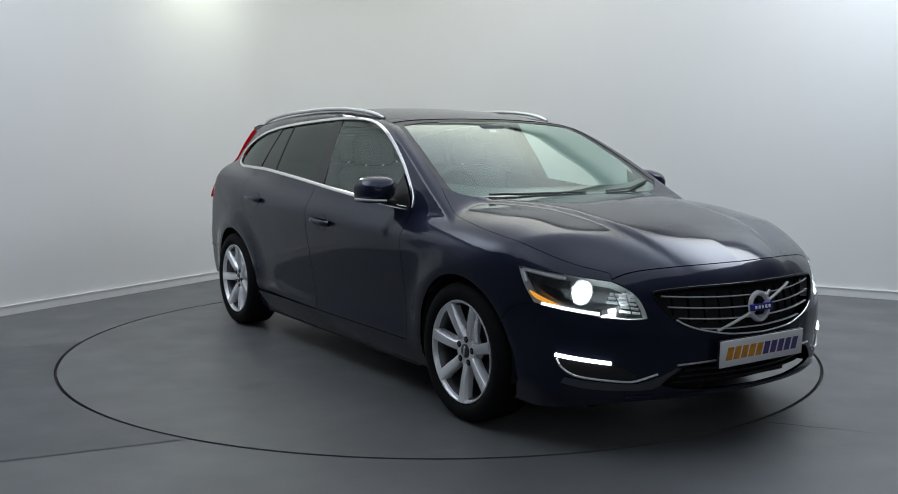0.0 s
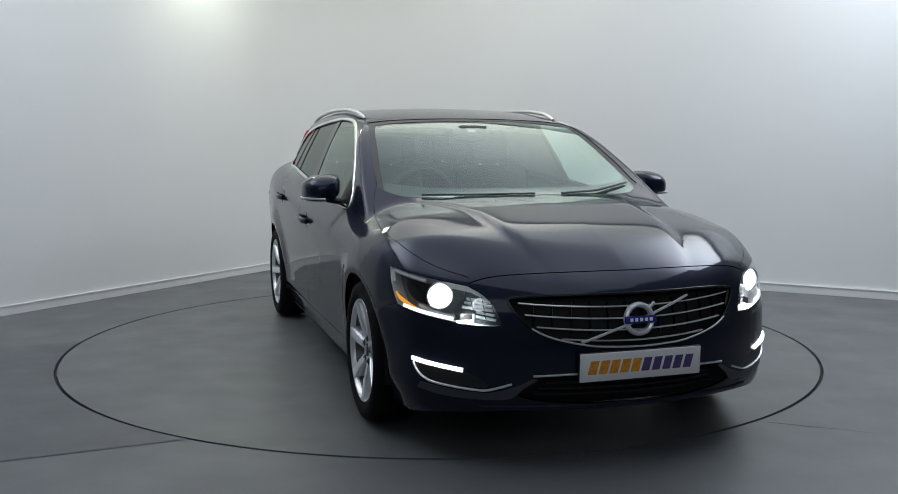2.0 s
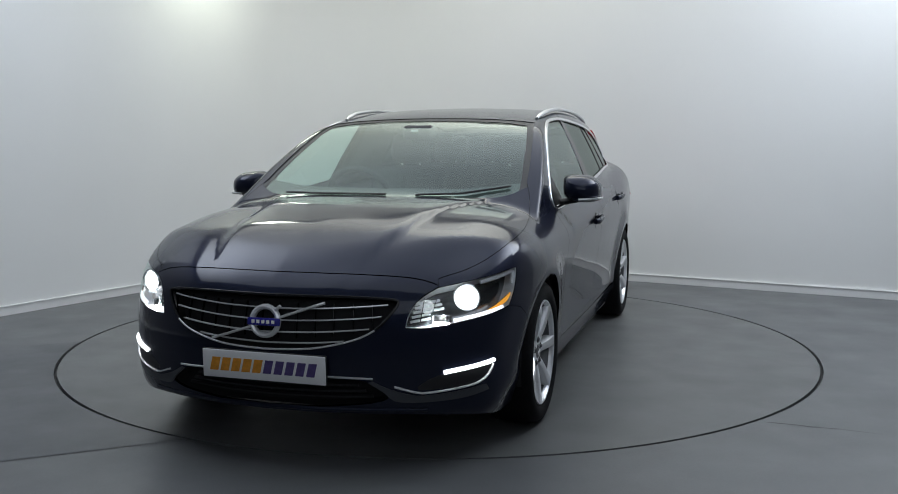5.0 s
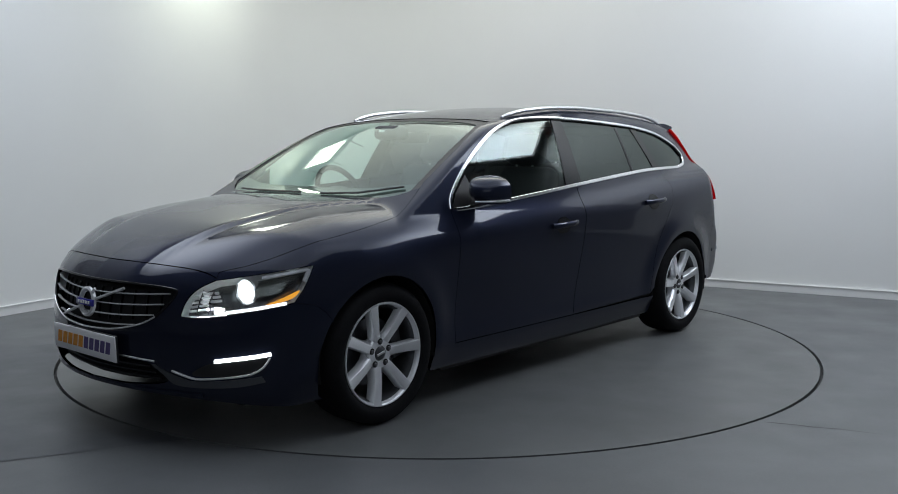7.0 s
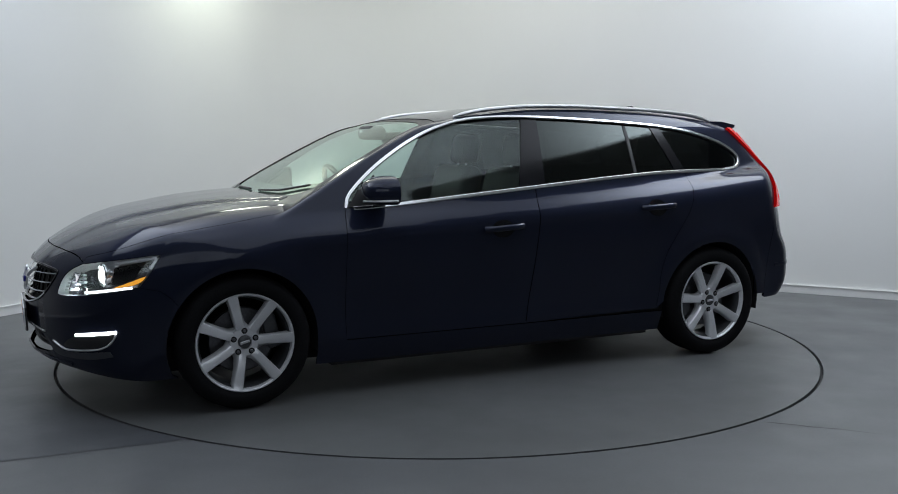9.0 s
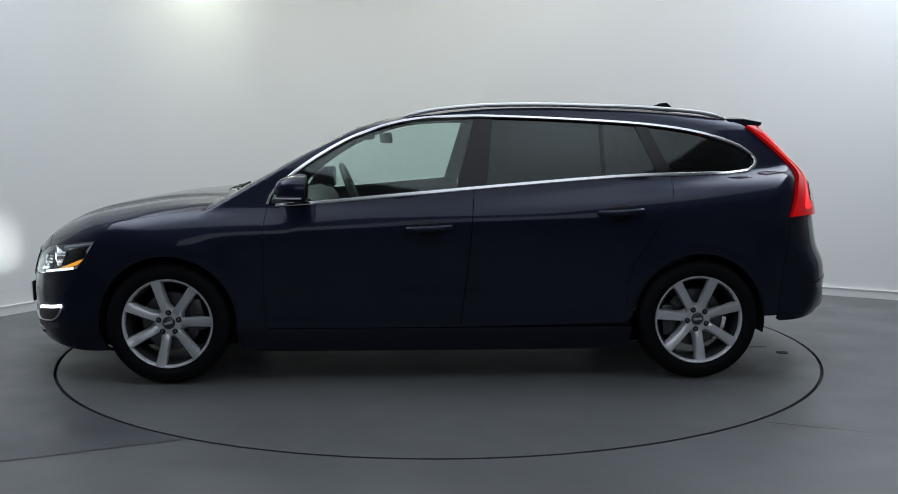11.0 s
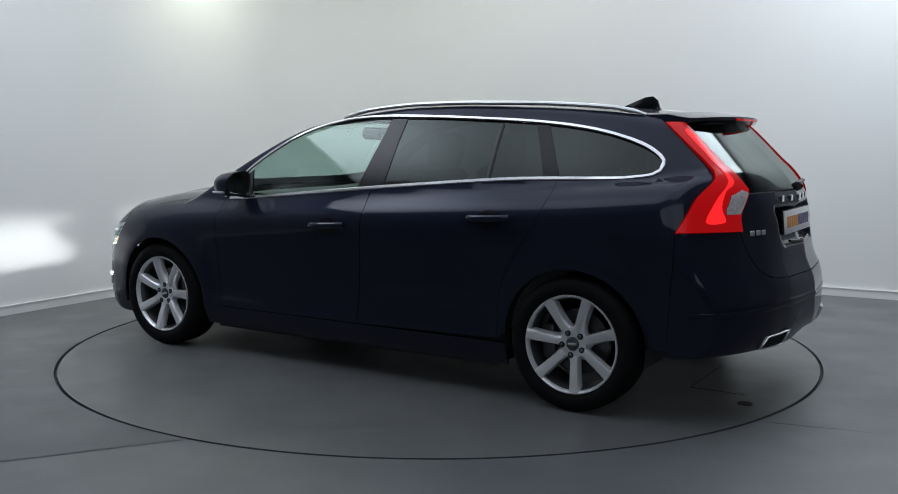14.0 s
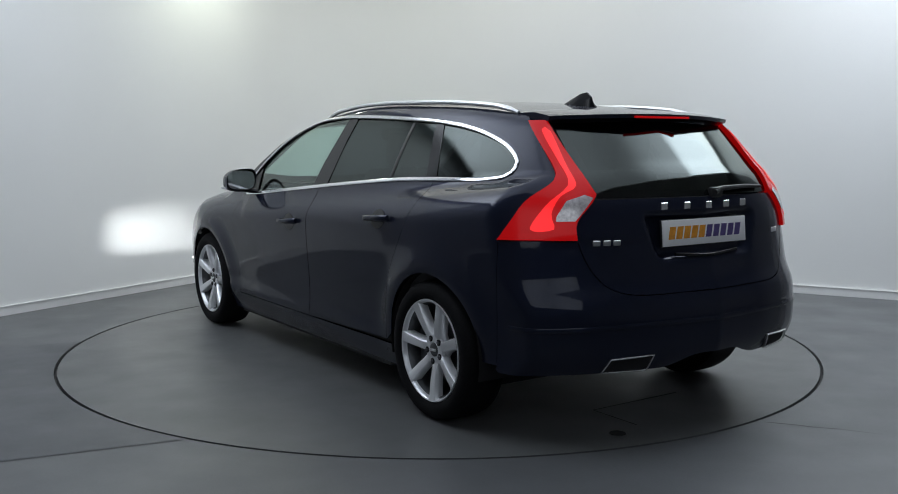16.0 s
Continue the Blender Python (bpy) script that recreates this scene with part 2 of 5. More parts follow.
def studio():
    inn, fr, op, fl = room_outline()
    out, fr2, op2, fl2 = room_outline(-THICK)
    cut_l, cut_r = CORNER + ALONG_LEFT * 4.7, CORNER + ALONG_RIGHT * 6.6
    cut_l2, cut_r2 = cut_l - ALONG_RIGHT * THICK, cut_r - ALONG_LEFT * THICK
    wall("wall_back", [cut_l, *inn, cut_r], [cut_l2, *out, cut_r2], 0, HEIGHT, WALL, "smooth white studio walls meeting in a rounded corner")
    # unseen walls, their grey set to tune reflections and fill on the car
    wall("wall_dark", [cut_r, fr, op, fl, cut_l], [cut_r2, fr2, op2, fl2, cut_l2], 0, HEIGHT, UNSEEN_WALL, "plain grey walls added out of view for the car to reflect")
    a, ar, _, al = room_outline(0.014)
    b, br, _, bl = room_outline(0.001)
    wall("baseboard", [al, *a, ar], [bl, *b, br], 0.001, 0.064, SKIRT, "white painted skirting board along the floor")
    c, cr, _, cl = room_outline(0.020)
    wall("trim", [cl, *c, cr], [bl, *b, br], 0.0645, 0.071, SKIRT, "thin white lip on top of the skirting board")
    bm = bmesh.new()
    ring = [bm.verts.new((*p.xy, HEIGHT)) for p in (*out, fr2, op2, fl2)]
    bm.faces.new(ring[::-1])
    r = bmesh.ops.extrude_face_region(bm, geom=bm.faces[:])
    bmesh.ops.translate(bm, verts=[g for g in r["geom"] if isinstance(g, bmesh.types.BMVert)], vec=(0, 0, 0.1))
    tagged(part("ceiling", bm, CEIL, None, smooth=False), "plain white ceiling", "ceiling", kind="structure")


RING = 2.254


def ring_sheet(name, r0, r1, z, mat, n=160, drop=0.0, outline=None):
    """A flat ring, or the sheet between a circle and an outline, with an upright lip at its inner edge."""
    bm = bmesh.new()
    a = [bm.verts.new((r0 * math.cos(2 * math.pi * i / n), r0 * math.sin(2 * math.pi * i / n), z)) for i in range(n)]
    b = [bm.verts.new((r1 * math.cos(2 * math.pi * i / n), r1 * math.sin(2 * math.pi * i / n), z)) for i in range(n)]
    for i in range(n):
        bm.faces.new((a[i], b[i], b[(i + 1) % n], a[(i + 1) % n]))
    if drop:
        c = [bm.verts.new((v.co.x, v.co.y, z - drop)) for v in a]
        for i in range(n):
            bm.faces.new((c[i], a[i], a[(i + 1) % n], c[(i + 1) % n]))
    return part(name, bm, mat, None, smooth=False)


def ground():
    tagged(ring_sheet("floor", RING + 0.009, 14.0, 0.0, FLOOR, drop=0.03), "mid-grey matt vinyl studio floor", "floor", kind="structure")
    tagged(ring_sheet("floor_groove", RING - 0.02, RING + 0.02, -0.028, GROOVE), "narrow black gap round the turntable", "gap", kind="structure")
    # a darker strip of vinyl beside the turntable, laid over the floor
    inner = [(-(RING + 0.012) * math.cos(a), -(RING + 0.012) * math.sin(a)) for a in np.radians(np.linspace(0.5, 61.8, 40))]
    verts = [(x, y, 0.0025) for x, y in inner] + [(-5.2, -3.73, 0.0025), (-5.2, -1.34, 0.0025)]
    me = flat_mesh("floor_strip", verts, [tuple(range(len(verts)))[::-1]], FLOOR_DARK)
    tagged(put("floor_strip", me), "slightly darker strip of grey vinyl flooring", "floor strip", kind="structure")
    # a hairline crack in the floor
    bm = bmesh.new()
    pts = [(1.45, -1.772), (1.50, -1.790), (1.56, -1.812), (1.64, -1.850), (1.75, -1.885), (1.90, -1.96)]
    rows = [[bm.verts.new((x, y + d * w, 0.0015)) for d in (-1, 1)] for (x, y), w in zip(pts, (0.001, 0.004, 0.003, 0.003, 0.002, 0.001))]
    for p, q in zip(rows, rows[1:]):
        bm.faces.new((p[0], q[0], q[1], p[1]))
    tagged(part("floor_crack", bm, GROOVE, None, smooth=False), "thin dark crack in the grey floor", "floor crack", kind="structure")
    disc = new("turntable")
    tagged(disc, "flat round grey vinyl-topped turntable flush with the floor", "turntable")
    bm = bmesh.new()
    bmesh.ops.create_circle(bm, cap_ends=True, segments=160, radius=RING - 0.009, matrix=Matrix.Translation((0, 0, 0.0)))
    r = bmesh.ops.extrude_face_region(bm, geom=bm.faces[:])
    bmesh.ops.translate(bm, verts=[g for g in r["geom"] if isinstance(g, bmesh.types.BMVert)], vec=(0, 0, -0.027))
    part("deck", bm, DISC, disc, smooth=False)
    # a flush hatch, shown by its thin dark joint, and a small plug
    for (x0, y0), (x1, y1) in (((-0.28, -1.71), (0.28, -1.71)), ((-0.28, -1.99), (-0.28, -1.71))):
        bm = box(bmesh.new(), (abs(x1 - x0) + 0.003, abs(y1 - y0) + 0.003, 0.002), Matrix.Translation(((x0 + x1) / 2, (y0 + y1) / 2, 0.0018)))
        part("hatch_joint", bm, GROOVE, disc, "thin dark joint of a flush hatch", smooth=False)
    bm = bmesh.new()
    lathe(bm, [(0.036, 0.0003), (0.034, 0.003), (0.001, 0.003)], 24, Matrix.Translation((-0.435, -2.03, 0)), axis="Z")
    part("plug", bm, GROOVE, disc, "small dark plug")
    return disc


def softbox(size, mat, label, m, group):
    """A softbox hung under the ceiling, facing down: a white frame, a glowing cloth, a back and four cords."""
    root = new("softbox")
    tagged(root, label, "studio light", group=group)
    w, d = size[0] / 2, size[1] / 2
    for sx, sy, ox, oy in ((2 * w + 0.06, 0.03, 0, d + 0.015), (2 * w + 0.06, 0.03, 0, -d - 0.015), (0.03, 2 * d, w + 0.015, 0), (0.03, 2 * d, -w - 0.015, 0)):
        part("frame_rail", box(bmesh.new(), (sx, sy, 0.08), Matrix.Translation((ox, oy, 0))), FRAME_WHITE, root, smooth=False)
    part("back", box(bmesh.new(), (2 * w, 2 * d, 0.02), Matrix.Translation((0, 0, 0.03))), FRAME_WHITE, root, smooth=False)
    put("cloth", flat_mesh("cloth", [(-w, -d, 0), (w, -d, 0), (w, d, 0), (-w, d, 0)], [(3, 2, 1, 0)], mat), root, "glowing white cloth")
    for x in (-w, w) if abs(m[2][2]) > 0.99 else ():
        for y in (-d, d):
            part("cord", tube(bmesh.new(), [(x, y, 0.03), (x, y, HEIGHT - m.translation.z)], 0.005, 6), BLACK, root)
    if abs(m[2][2]) < 0.99:
        foot = m.inverted() @ Vector((m.translation.x, m.translation.y, 0.0))
        part("stand", tube(bmesh.new(), [(0, 0, 0.045), foot], 0.02, 10), BLACK, root, "black lamp stand")
    root.matrix_basis = m
    return root


studio()
turntable = ground()
mid = CORNER + ALONG_RIGHT * 3.45 + ALONG_LEFT * 3.35
# unseen glowing panel, added in place of light bounced off the ceiling
softbox((6.5, 6.3), LIGHT_OVERHEAD, "huge white softbox added above the turntable in place of bounced ceiling light", pose(mid.x, mid.y, 3.5, 0, 0, -29.4), "studio lights")
# unseen lamp, added to throw a soft bright patch on the wall
softbox((0.5, 0.4), LIGHT_SPOT, "small unseen softbox added close to the wall to brighten a patch of it", pose(-1.80, 2.38, 3.1, 0, 0, 60), "studio lights")
# fill light added behind the camera to brighten what faces it
softbox((5.4, 2.0), LIGHT_FRONT, "long cool white fill softbox added out of view, tilted towards the turntable", pose(0.1, -7.2, 3.0, 62), "studio lights")


# ---- car body surface, in the car's own space: x to its right, y ahead, z up ----
def curve(pairs, soft=0.05, lo=-3.0, hi=3.0, n=2400):
    """A smooth function through about these pairs: straight between them, then rounded over soft metres."""
    xs, ys = [q[0] for q in pairs], [q[1] for q in pairs]
    g = np.linspace(lo, hi, n)
    v = np.interp(g, xs, ys)
    v = np.where(g < xs[0], ys[0] + (g - xs[0]) * (ys[1] - ys[0]) / (xs[1] - xs[0]), v)
    v = np.where(g > xs[-1], ys[-1] + (g - xs[-1]) * (ys[-1] - ys[-2]) / (xs[-1] - xs[-2]), v)
    h = (hi - lo) / (n - 1)
    k = np.arange(-int(3 * soft / h), int(3 * soft / h) + 1) * h
    w = np.exp(-0.5 * (k / soft) ** 2)
    pad = len(k) // 2
    e = np.concatenate([v[0] + (v[1] - v[0]) * np.arange(-pad, 0), v, v[-1] + (v[-1] - v[-2]) * np.arange(1, pad + 1)])
    v = np.convolve(e, w / w.sum(), "valid")
    return lambda q: np.interp(q, g, v)


def smax(a, b, k):
    h = np.clip(0.5 + 0.5 * (a - b) / k, 0, 1)
    return b + (a - b) * h + k * h * (1 - h)


def smin(a, b, k):
    return -smax(-a, -b, k)


HALF_WIDTH = curve([(-2.3, 0.83), (-1.9, 0.882), (-1.4, 0.91), (-0.5, 0.918), (0.4, 0.92), (1.0, 0.918), (1.4, 0.918), (1.8, 0.90), (2.1, 0.86), (2.3, 0.80)], 0.12)
SIDE_LEAN = curve([(0.1, -0.11), (0.18, -0.075), (0.25, -0.054), (0.30, -0.038), (0.35, -0.048), (0.45, -0.042), (0.6, -0.024), (0.72, -0.009), (0.85, -0.002), (0.95, -0.013), (1.05, -0.035), (1.15, -0.08)], 0.03)
NOSE_PLAN = curve([(0, 2.295), (0.2, 2.28), (0.4, 2.23), (0.55, 2.165), (0.68, 2.088), (0.8, 1.98), (0.87, 1.865), (0.92, 1.67), (0.95, 1.44)], 0.05)
NOSE_RAKE = curve([(0.05, -0.25), (0.14, -0.1), (0.2, -0.02), (0.28, 0.0), (0.45, 0.01), (0.56, 0.0), (0.66, -0.025), (0.74, -0.09), (0.85, -0.25)], 0.025)
BONNET = curve([(2.4, 0.58), (2.28, 0.69), (2.2, 0.745), (2.09, 0.802), (1.84, 0.893), (1.5, 0.954), (1.28, 0.974), (1.05, 0.988), (0.8, 1.0)][::-1], 0.06)
BONNET_FALL = curve([(0, 0), (0.3, -0.003), (0.5, -0.012), (0.65, -0.024), (0.78, -0.058), (0.88, -0.118), (1.0, -0.27)], 0.05)
TAIL_PLAN = curve([(0, -2.175), (0.26, -2.15), (0.45, -2.11), (0.6, -2.05), (0.7, -1.98), (0.8, -1.87), (0.87, -1.73), (0.92, -1.5)], 0.05)
TAIL_RAKE = curve([(0.15, 0.12), (0.25, 0.0), (0.32, -0.065), (0.40, -0.095), (0.56, -0.093), (0.625, -0.080), (0.67, -0.046), (0.87, -0.015), (1.0, 0.008), (1.09, 0.058), (1.24, 0.20), (1.36, 0.32), (1.45, 0.41)], 0.03)
TAIL_BULGE = curve([(0.15, 0.3), (0.28, 0.7), (0.40, 1.0), (0.58, 1.0), (0.75, 0.92), (0.87, 0.82), (1.0, 0.60), (1.15, 0.2), (1.5, 0.0)], 0.04)
GLASS_WIDTH = curve([(-2.1, 0.66), (-1.8, 0.735), (-1.4, 0.80), (-0.8, 0.833), (0, 0.84), (0.5, 0.825), (0.9, 0.80), (1.2, 0.77)], 0.12)
ROOF = curve([(-2.1, 1.33), (-1.75, 1.382), (-1.43, 1.424), (-1.1, 1.453), (-0.66, 1.470), (-0.3, 1.464), (0.0, 1.432), (0.2, 1.401), (0.35, 1.372), (0.6, 1.31)], 0.08)
SCREEN = curve([(0.9, 1.28), (1.0, 1.10), (1.15, 0.835), (1.31, 0.515), (1.38, 0.365), (1.46, 0.17)], 0.05)
FOLD = curve([(0.95, 0.72), (1.13, 0.56), (1.39, 0.445), (1.57, 0.405), (1.79, 0.385), (1.98, 0.355), (2.12, 0.31), (2.3, 0.25)], 0.06)
HUB_F, HUB_R, HUB_Z = 1.386, -1.386, 0.318
CREASE = curve([(-2.0, 1.05), (-1.54, 1.03), (-0.79, 0.95), (-0.18, 0.89), (0.27, 0.85), (0.7, 0.82), (1.4, 0.80)], 0.1)


def body(x, y, z):
    """Below 0 inside the bodywork, above 0 outside."""
    a = np.sqrt(x * x + 1e-6)
    tail = TAIL_PLAN(a - 0.08 * TAIL_BULGE(z)) + TAIL_RAKE(z) - y
    dz = z - CREASE(y)
    shoulder = 0.008 * np.logaddexp(0, dz / 0.008) * (0.10 + 0.18 * np.clip((1.3 - y) / 0.5, 0, 1))
    flare = 0.0
    for hub in (HUB_F, HUB_R):
        q = np.sqrt((y - hub) ** 2 + (z - HUB_Z) ** 2)
        flare = flare + 0.021 * np.exp(-((q - 0.37) / 0.085) ** 2) * np.clip((z - 0.2) / 0.25, 0, 1)
    side = a - (HALF_WIDTH(y) + SIDE_LEAN(z) - shoulder + flare)
    dome = 0.014 / (1 + np.exp((a - FOLD(y)) / 0.010))
    low = smax(side, z - (BONNET(y) + BONNET_FALL(a) + dome - 0.006), 0.07)
    low = smax(low, y - (NOSE_PLAN(a) + NOSE_RAKE(z)), 0.05)
    low = smax(low, tail, 0.03)
    low = smax(low, 0.13 - z, 0.05)
    u = z - 1.0
    top = a - (GLASS_WIDTH(y) - 0.40 * u - 0.25 * u * np.abs(u))
    top = smax(top, z - (ROOF(y) - 0.026 * (a / 0.6) ** 2), 0.05)
    top = smax(top, y - (SCREEN(z) - 0.08 * (a / 0.75) ** 2), 0.03)
    top = smax(smax(top, tail, 0.04), 0.86 - z, 0.03)
    return smin(low, top, 0.025)


def slope(p):
    e = 0.006
    g = np.stack([body(*(p + np.eye(3)[i] * e).T) - body(*(p - np.eye(3)[i] * e).T) for i in range(3)], -1)
    return g / np.linalg.norm(g, axis=1, keepdims=True)


def ray_in(eye, way, far=1.6, steps=320):
    """Where rays that come in from outside first meet the bodywork."""
    d = np.linspace(0, far, steps)
    p = eye[:, None, :] + way[:, None, :] * d[None, :, None]
    v = body(p[..., 0], p[..., 1], p[..., 2])
    i = np.where((v < 0).any(1), (v < 0).argmax(1), np.abs(v).argmin(1))
    i = np.clip(i, 1, None)
    a, b = d[i - 1], d[i]
    for _ in range(22):
        m = (a + b) / 2
        q = eye + way * m[:, None]
        inside = body(*q.T) < 0
        a, b = np.where(inside, a, m), np.where(inside, m, b)
    return eye + way * ((a + b) / 2)[:, None]


def onto(view, uv):
    """Lifts plan points onto the bodywork. side: y, z; top: x, y; front and back: x, z; nose and stern: degrees round an upright axis, z."""
    uv = np.asarray(uv, float)
    u, v, o = uv[:, 0], uv[:, 1], np.zeros(len(uv))
    if view == "side":
        return ray_in(np.stack([o + 1.1, u, v], 1), np.stack([o - 1, o, o], 1), 1.0)
    if view == "top":
        return ray_in(np.stack([u, v, o + 1.7], 1), np.stack([o, o, o - 1], 1), 1.3)
    if view == "front":
        return ray_in(np.stack([u, o + 2.5, v], 1), np.stack([o, o - 1, o], 1), 2.6)
    if view == "back":
        return ray_in(np.stack([u, o - 2.5, v], 1), np.stack([o, o + 1, o], 1), 1.6)
    s, c, sign = np.sin(np.radians(u)), np.cos(np.radians(u)), (1 if view == "nose" else -1)
    return ray_in(np.stack([s * 1.4, sign * (1.2 + c * 1.4), v], 1), np.stack([-s, -sign * c, o], 1), 1.35)


def plan(view, p):
    """The plan points of places on the bodywork: the way back from onto()."""
    p = np.asarray(p, float)
    if view == "side":
        return np.stack([p[:, 1], p[:, 2]], 1)
    if view == "top":
        return p[:, :2].copy()
    if view in ("front", "back"):
        return p[:, [0, 2]].copy()
    sign = 1 if view == "nose" else -1
    return np.stack([np.degrees(np.arctan2(p[:, 0], sign * p[:, 1] - 1.2)), p[:, 2]], 1)


from mathutils.geometry import delaunay_2d_cdt

MARK = 0.0183  # metres along the bodywork for a degree round the nose or the stern


def scale_of(view):
    return np.array([MARK if view in ("nose", "stern") else 1.0, 1.0])


def smooth_line(pts, step=0.02, view="side", closed=False):
    """A smooth line through a few points."""
    k = scale_of(view)
    p = np.asarray(pts, float) * k
    n = len(p)
    out = []
    for i in range(n if closed else n - 1):
        if closed:
            a, b, c, d = p[(i - 1) % n], p[i], p[(i + 1) % n], p[(i + 2) % n]
        else:
            b, c = p[i], p[i + 1]
            a = p[i - 1] if i else 2 * b - c
            d = p[i + 2] if i + 2 < n else 2 * c - b
        m = max(2, int(np.linalg.norm(c - b) / step))
        for t in np.arange(m) / m:
            out.append(0.5 * (2 * b + (c - a) * t + (2 * a - 5 * b + 4 * c - d) * t * t + (3 * b - a - 3 * c + d) * t ** 3))
    if not closed:
        out.append(p[-1])
    return np.array(out) / k


def line(pts, step=0.02, view="side"):
    """Straight pieces between points."""
    k = scale_of(view)
    p = np.asarray(pts, float) * k
    out = []
    for b, c in zip(p, p[1:]):
        m = max(1, int(np.linalg.norm(c - b) / step))
        out += [b + (c - b) * t / m for t in range(m)]
    return np.array(out + [p[-1]]) / k


def chain(*pieces):
    """Joins lines end to end, without doubled points."""
    out = []
    for q in pieces:
        for v in q:
            if not out or np.abs(np.asarray(out[-1]) - v).max() > 1e-4:
                out.append(v)
    if np.abs(np.asarray(out[-1]) - out[0]).max() < 1e-4:
        out.pop()
    return np.array(out)


def both(half):
    """A closed outline from its right half, which runs from the middle line to the middle line."""
    half = np.asarray(half)
    other = half[::-1] * np.array([-1, 1])
    return chain(half, other)


def clip(poly, point, way):
    """Cuts an outline with a straight line: keeps what lies to the left of way."""
    n = np.array([-way[1], way[0]])
    d = (poly - np.asarray(point)) @ n
    out = []
    for i in range(len(poly)):
        j = (i + 1) % len(poly)
        if d[i] >= 0:
            out.append(poly[i])
        if d[i] * d[j] < 0:
            out.append(poly[i] + (poly[j] - poly[i]) * d[i] / (d[i] - d[j]))
    return np.array(out)


def inset(poly, by, view="side"):
    k = scale_of(view)
    p = poly * k
    area = np.sum(p[:, 0] * np.roll(p[:, 1], -1) - np.roll(p[:, 0], -1) * p[:, 1])
    t = np.roll(p, -1, 0) - np.roll(p, 1, 0)
    t /= np.linalg.norm(t, axis=1, keepdims=True) + 1e-9
    return (p + np.stack([-t[:, 1], t[:, 0]], 1) * by * np.sign(area)) / k


def within(q, poly):
    x, y = q[:, 0][:, None], q[:, 1][:, None]
    a, b = poly, np.roll(poly, -1, 0)
    cross = (a[:, 1] > y) != (b[:, 1] > y)
    at = a[:, 0] + (y - a[:, 1]) * (b[:, 0] - a[:, 0]) / (b[:, 1] - a[:, 1] + 1e-12)
    return (cross & (x < at)).sum(1) % 2 == 1


def sheet(view, rim, holes=(), cell=0.03, off=0.0, edge=0.012, gap=0.0, dish=None):
    """A panel of bodywork: the part of the surface inside rim and outside the holes, with turned-in edges. dish(uv) pushes points in."""
    k = scale_of(view)
    if gap:
        rim = inset(rim, gap, view)
        holes = [inset(h, -gap, view) for h in holes]
    loops = [np.asarray(rim) * k] + [np.asarray(h) * k for h in holes]
    pts, edges = [], []
    for lp in loops:
        s = len(pts)
        pts += list(lp)
        edges += [(s + i, s + (i + 1) % len(lp)) for i in range(len(lp))]
    lo, hi = loops[0].min(0), loops[0].max(0)
    gx, gy = np.meshgrid(np.arange(lo[0] + cell / 2, hi[0], cell), np.arange(lo[1] + cell / 2, hi[1], cell))
    g = np.stack([gx.ravel(), gy.ravel()], 1)
    ok = np.ones(len(g), bool)
    for i, lp in enumerate(loops):
        ok &= within(g, lp) == (i == 0)
    g = g[ok]
    rimpts = np.array(pts)
    if len(g):
        near = np.concatenate([np.sqrt(((c[:, None] - rimpts[None]) ** 2).sum(-1)).min(1) for c in np.array_split(g, max(1, len(g) // 400))])
        g = g[near > cell * 0.4]
        pts += list(g)
    v2, _, f2, *_ = delaunay_2d_cdt([Vector(p) for p in pts], edges, [], 0, 1e-5)
    v2 = np.array([(v.x, v.y) for v in v2])
    tri = np.array([f for f in f2 if len(f) == 3])
    mid = v2[tri].mean(1)
    ok = np.ones(len(tri), bool)
    for i, lp in enumerate(loops):
        ok &= within(mid, lp) == (i == 0)
    tri = tri[ok]
    used = np.unique(tri)
    back = np.zeros(len(v2), int)
    back[used] = np.arange(len(used))
    uv, tri = v2[used] / k, back[tri]
    p = onto(view, uv)
    n = slope(p)
    depth = off - (dish(uv) if dish else 0.0)
    p = p + n * np.reshape(depth, (-1, 1))
    if dish:
        n = None
    verts, faces, normals = list(p), [], (list(n) if n is not None else None)
    nn = slope(p)
    fn = np.cross(p[tri[:, 1]] - p[tri[:, 0]], p[tri[:, 2]] - p[tri[:, 0]])
    flip = (fn * nn[tri[:, 0]]).sum(1) < 0
    tri[flip] = tri[flip][:, ::-1]
    faces += [tuple(t) for t in tri]
    if edge:
        for lp in loops:
            q = onto(view, lp / k)
            m = slope(q)
            q = q + m * off
            t = np.roll(q, -1, 0) - np.roll(q, 1, 0)
            side = np.cross(t, m)
            side /= np.linalg.norm(side, axis=1, keepdims=True) + 1e-9
            s = len(verts)
            c = len(q)
            verts += list(q) + list(q - m * edge)
            if normals is not None:
                normals += list(side) + list(side)
            faces += [(s + i, s + (i + 1) % c, s + c + (i + 1) % c, s + c + i) for i in range(c)]
    return np.array(verts), faces, (np.array(normals) if normals is not None else None)


def join(*sheets):
    v, f, n = [], [], []
    for a, b, c in sheets:
        s = len(v)
        v += list(a)
        f += [tuple(i + s for i in q) for q in b]
        n += list(c)
    return np.array(v), f, np.array(n)


def panel(name, data, mat, parent, label="", left=False):
    v, f, n = data
    if left:
        v = v * np.array([-1, 1, 1])
        f = [q[::-1] for q in f]
        n = n * np.array([-1, 1, 1]) if n is not None else None
    return put(name, flat_mesh(name, v, f, mat, n, smooth=True), parent, label)


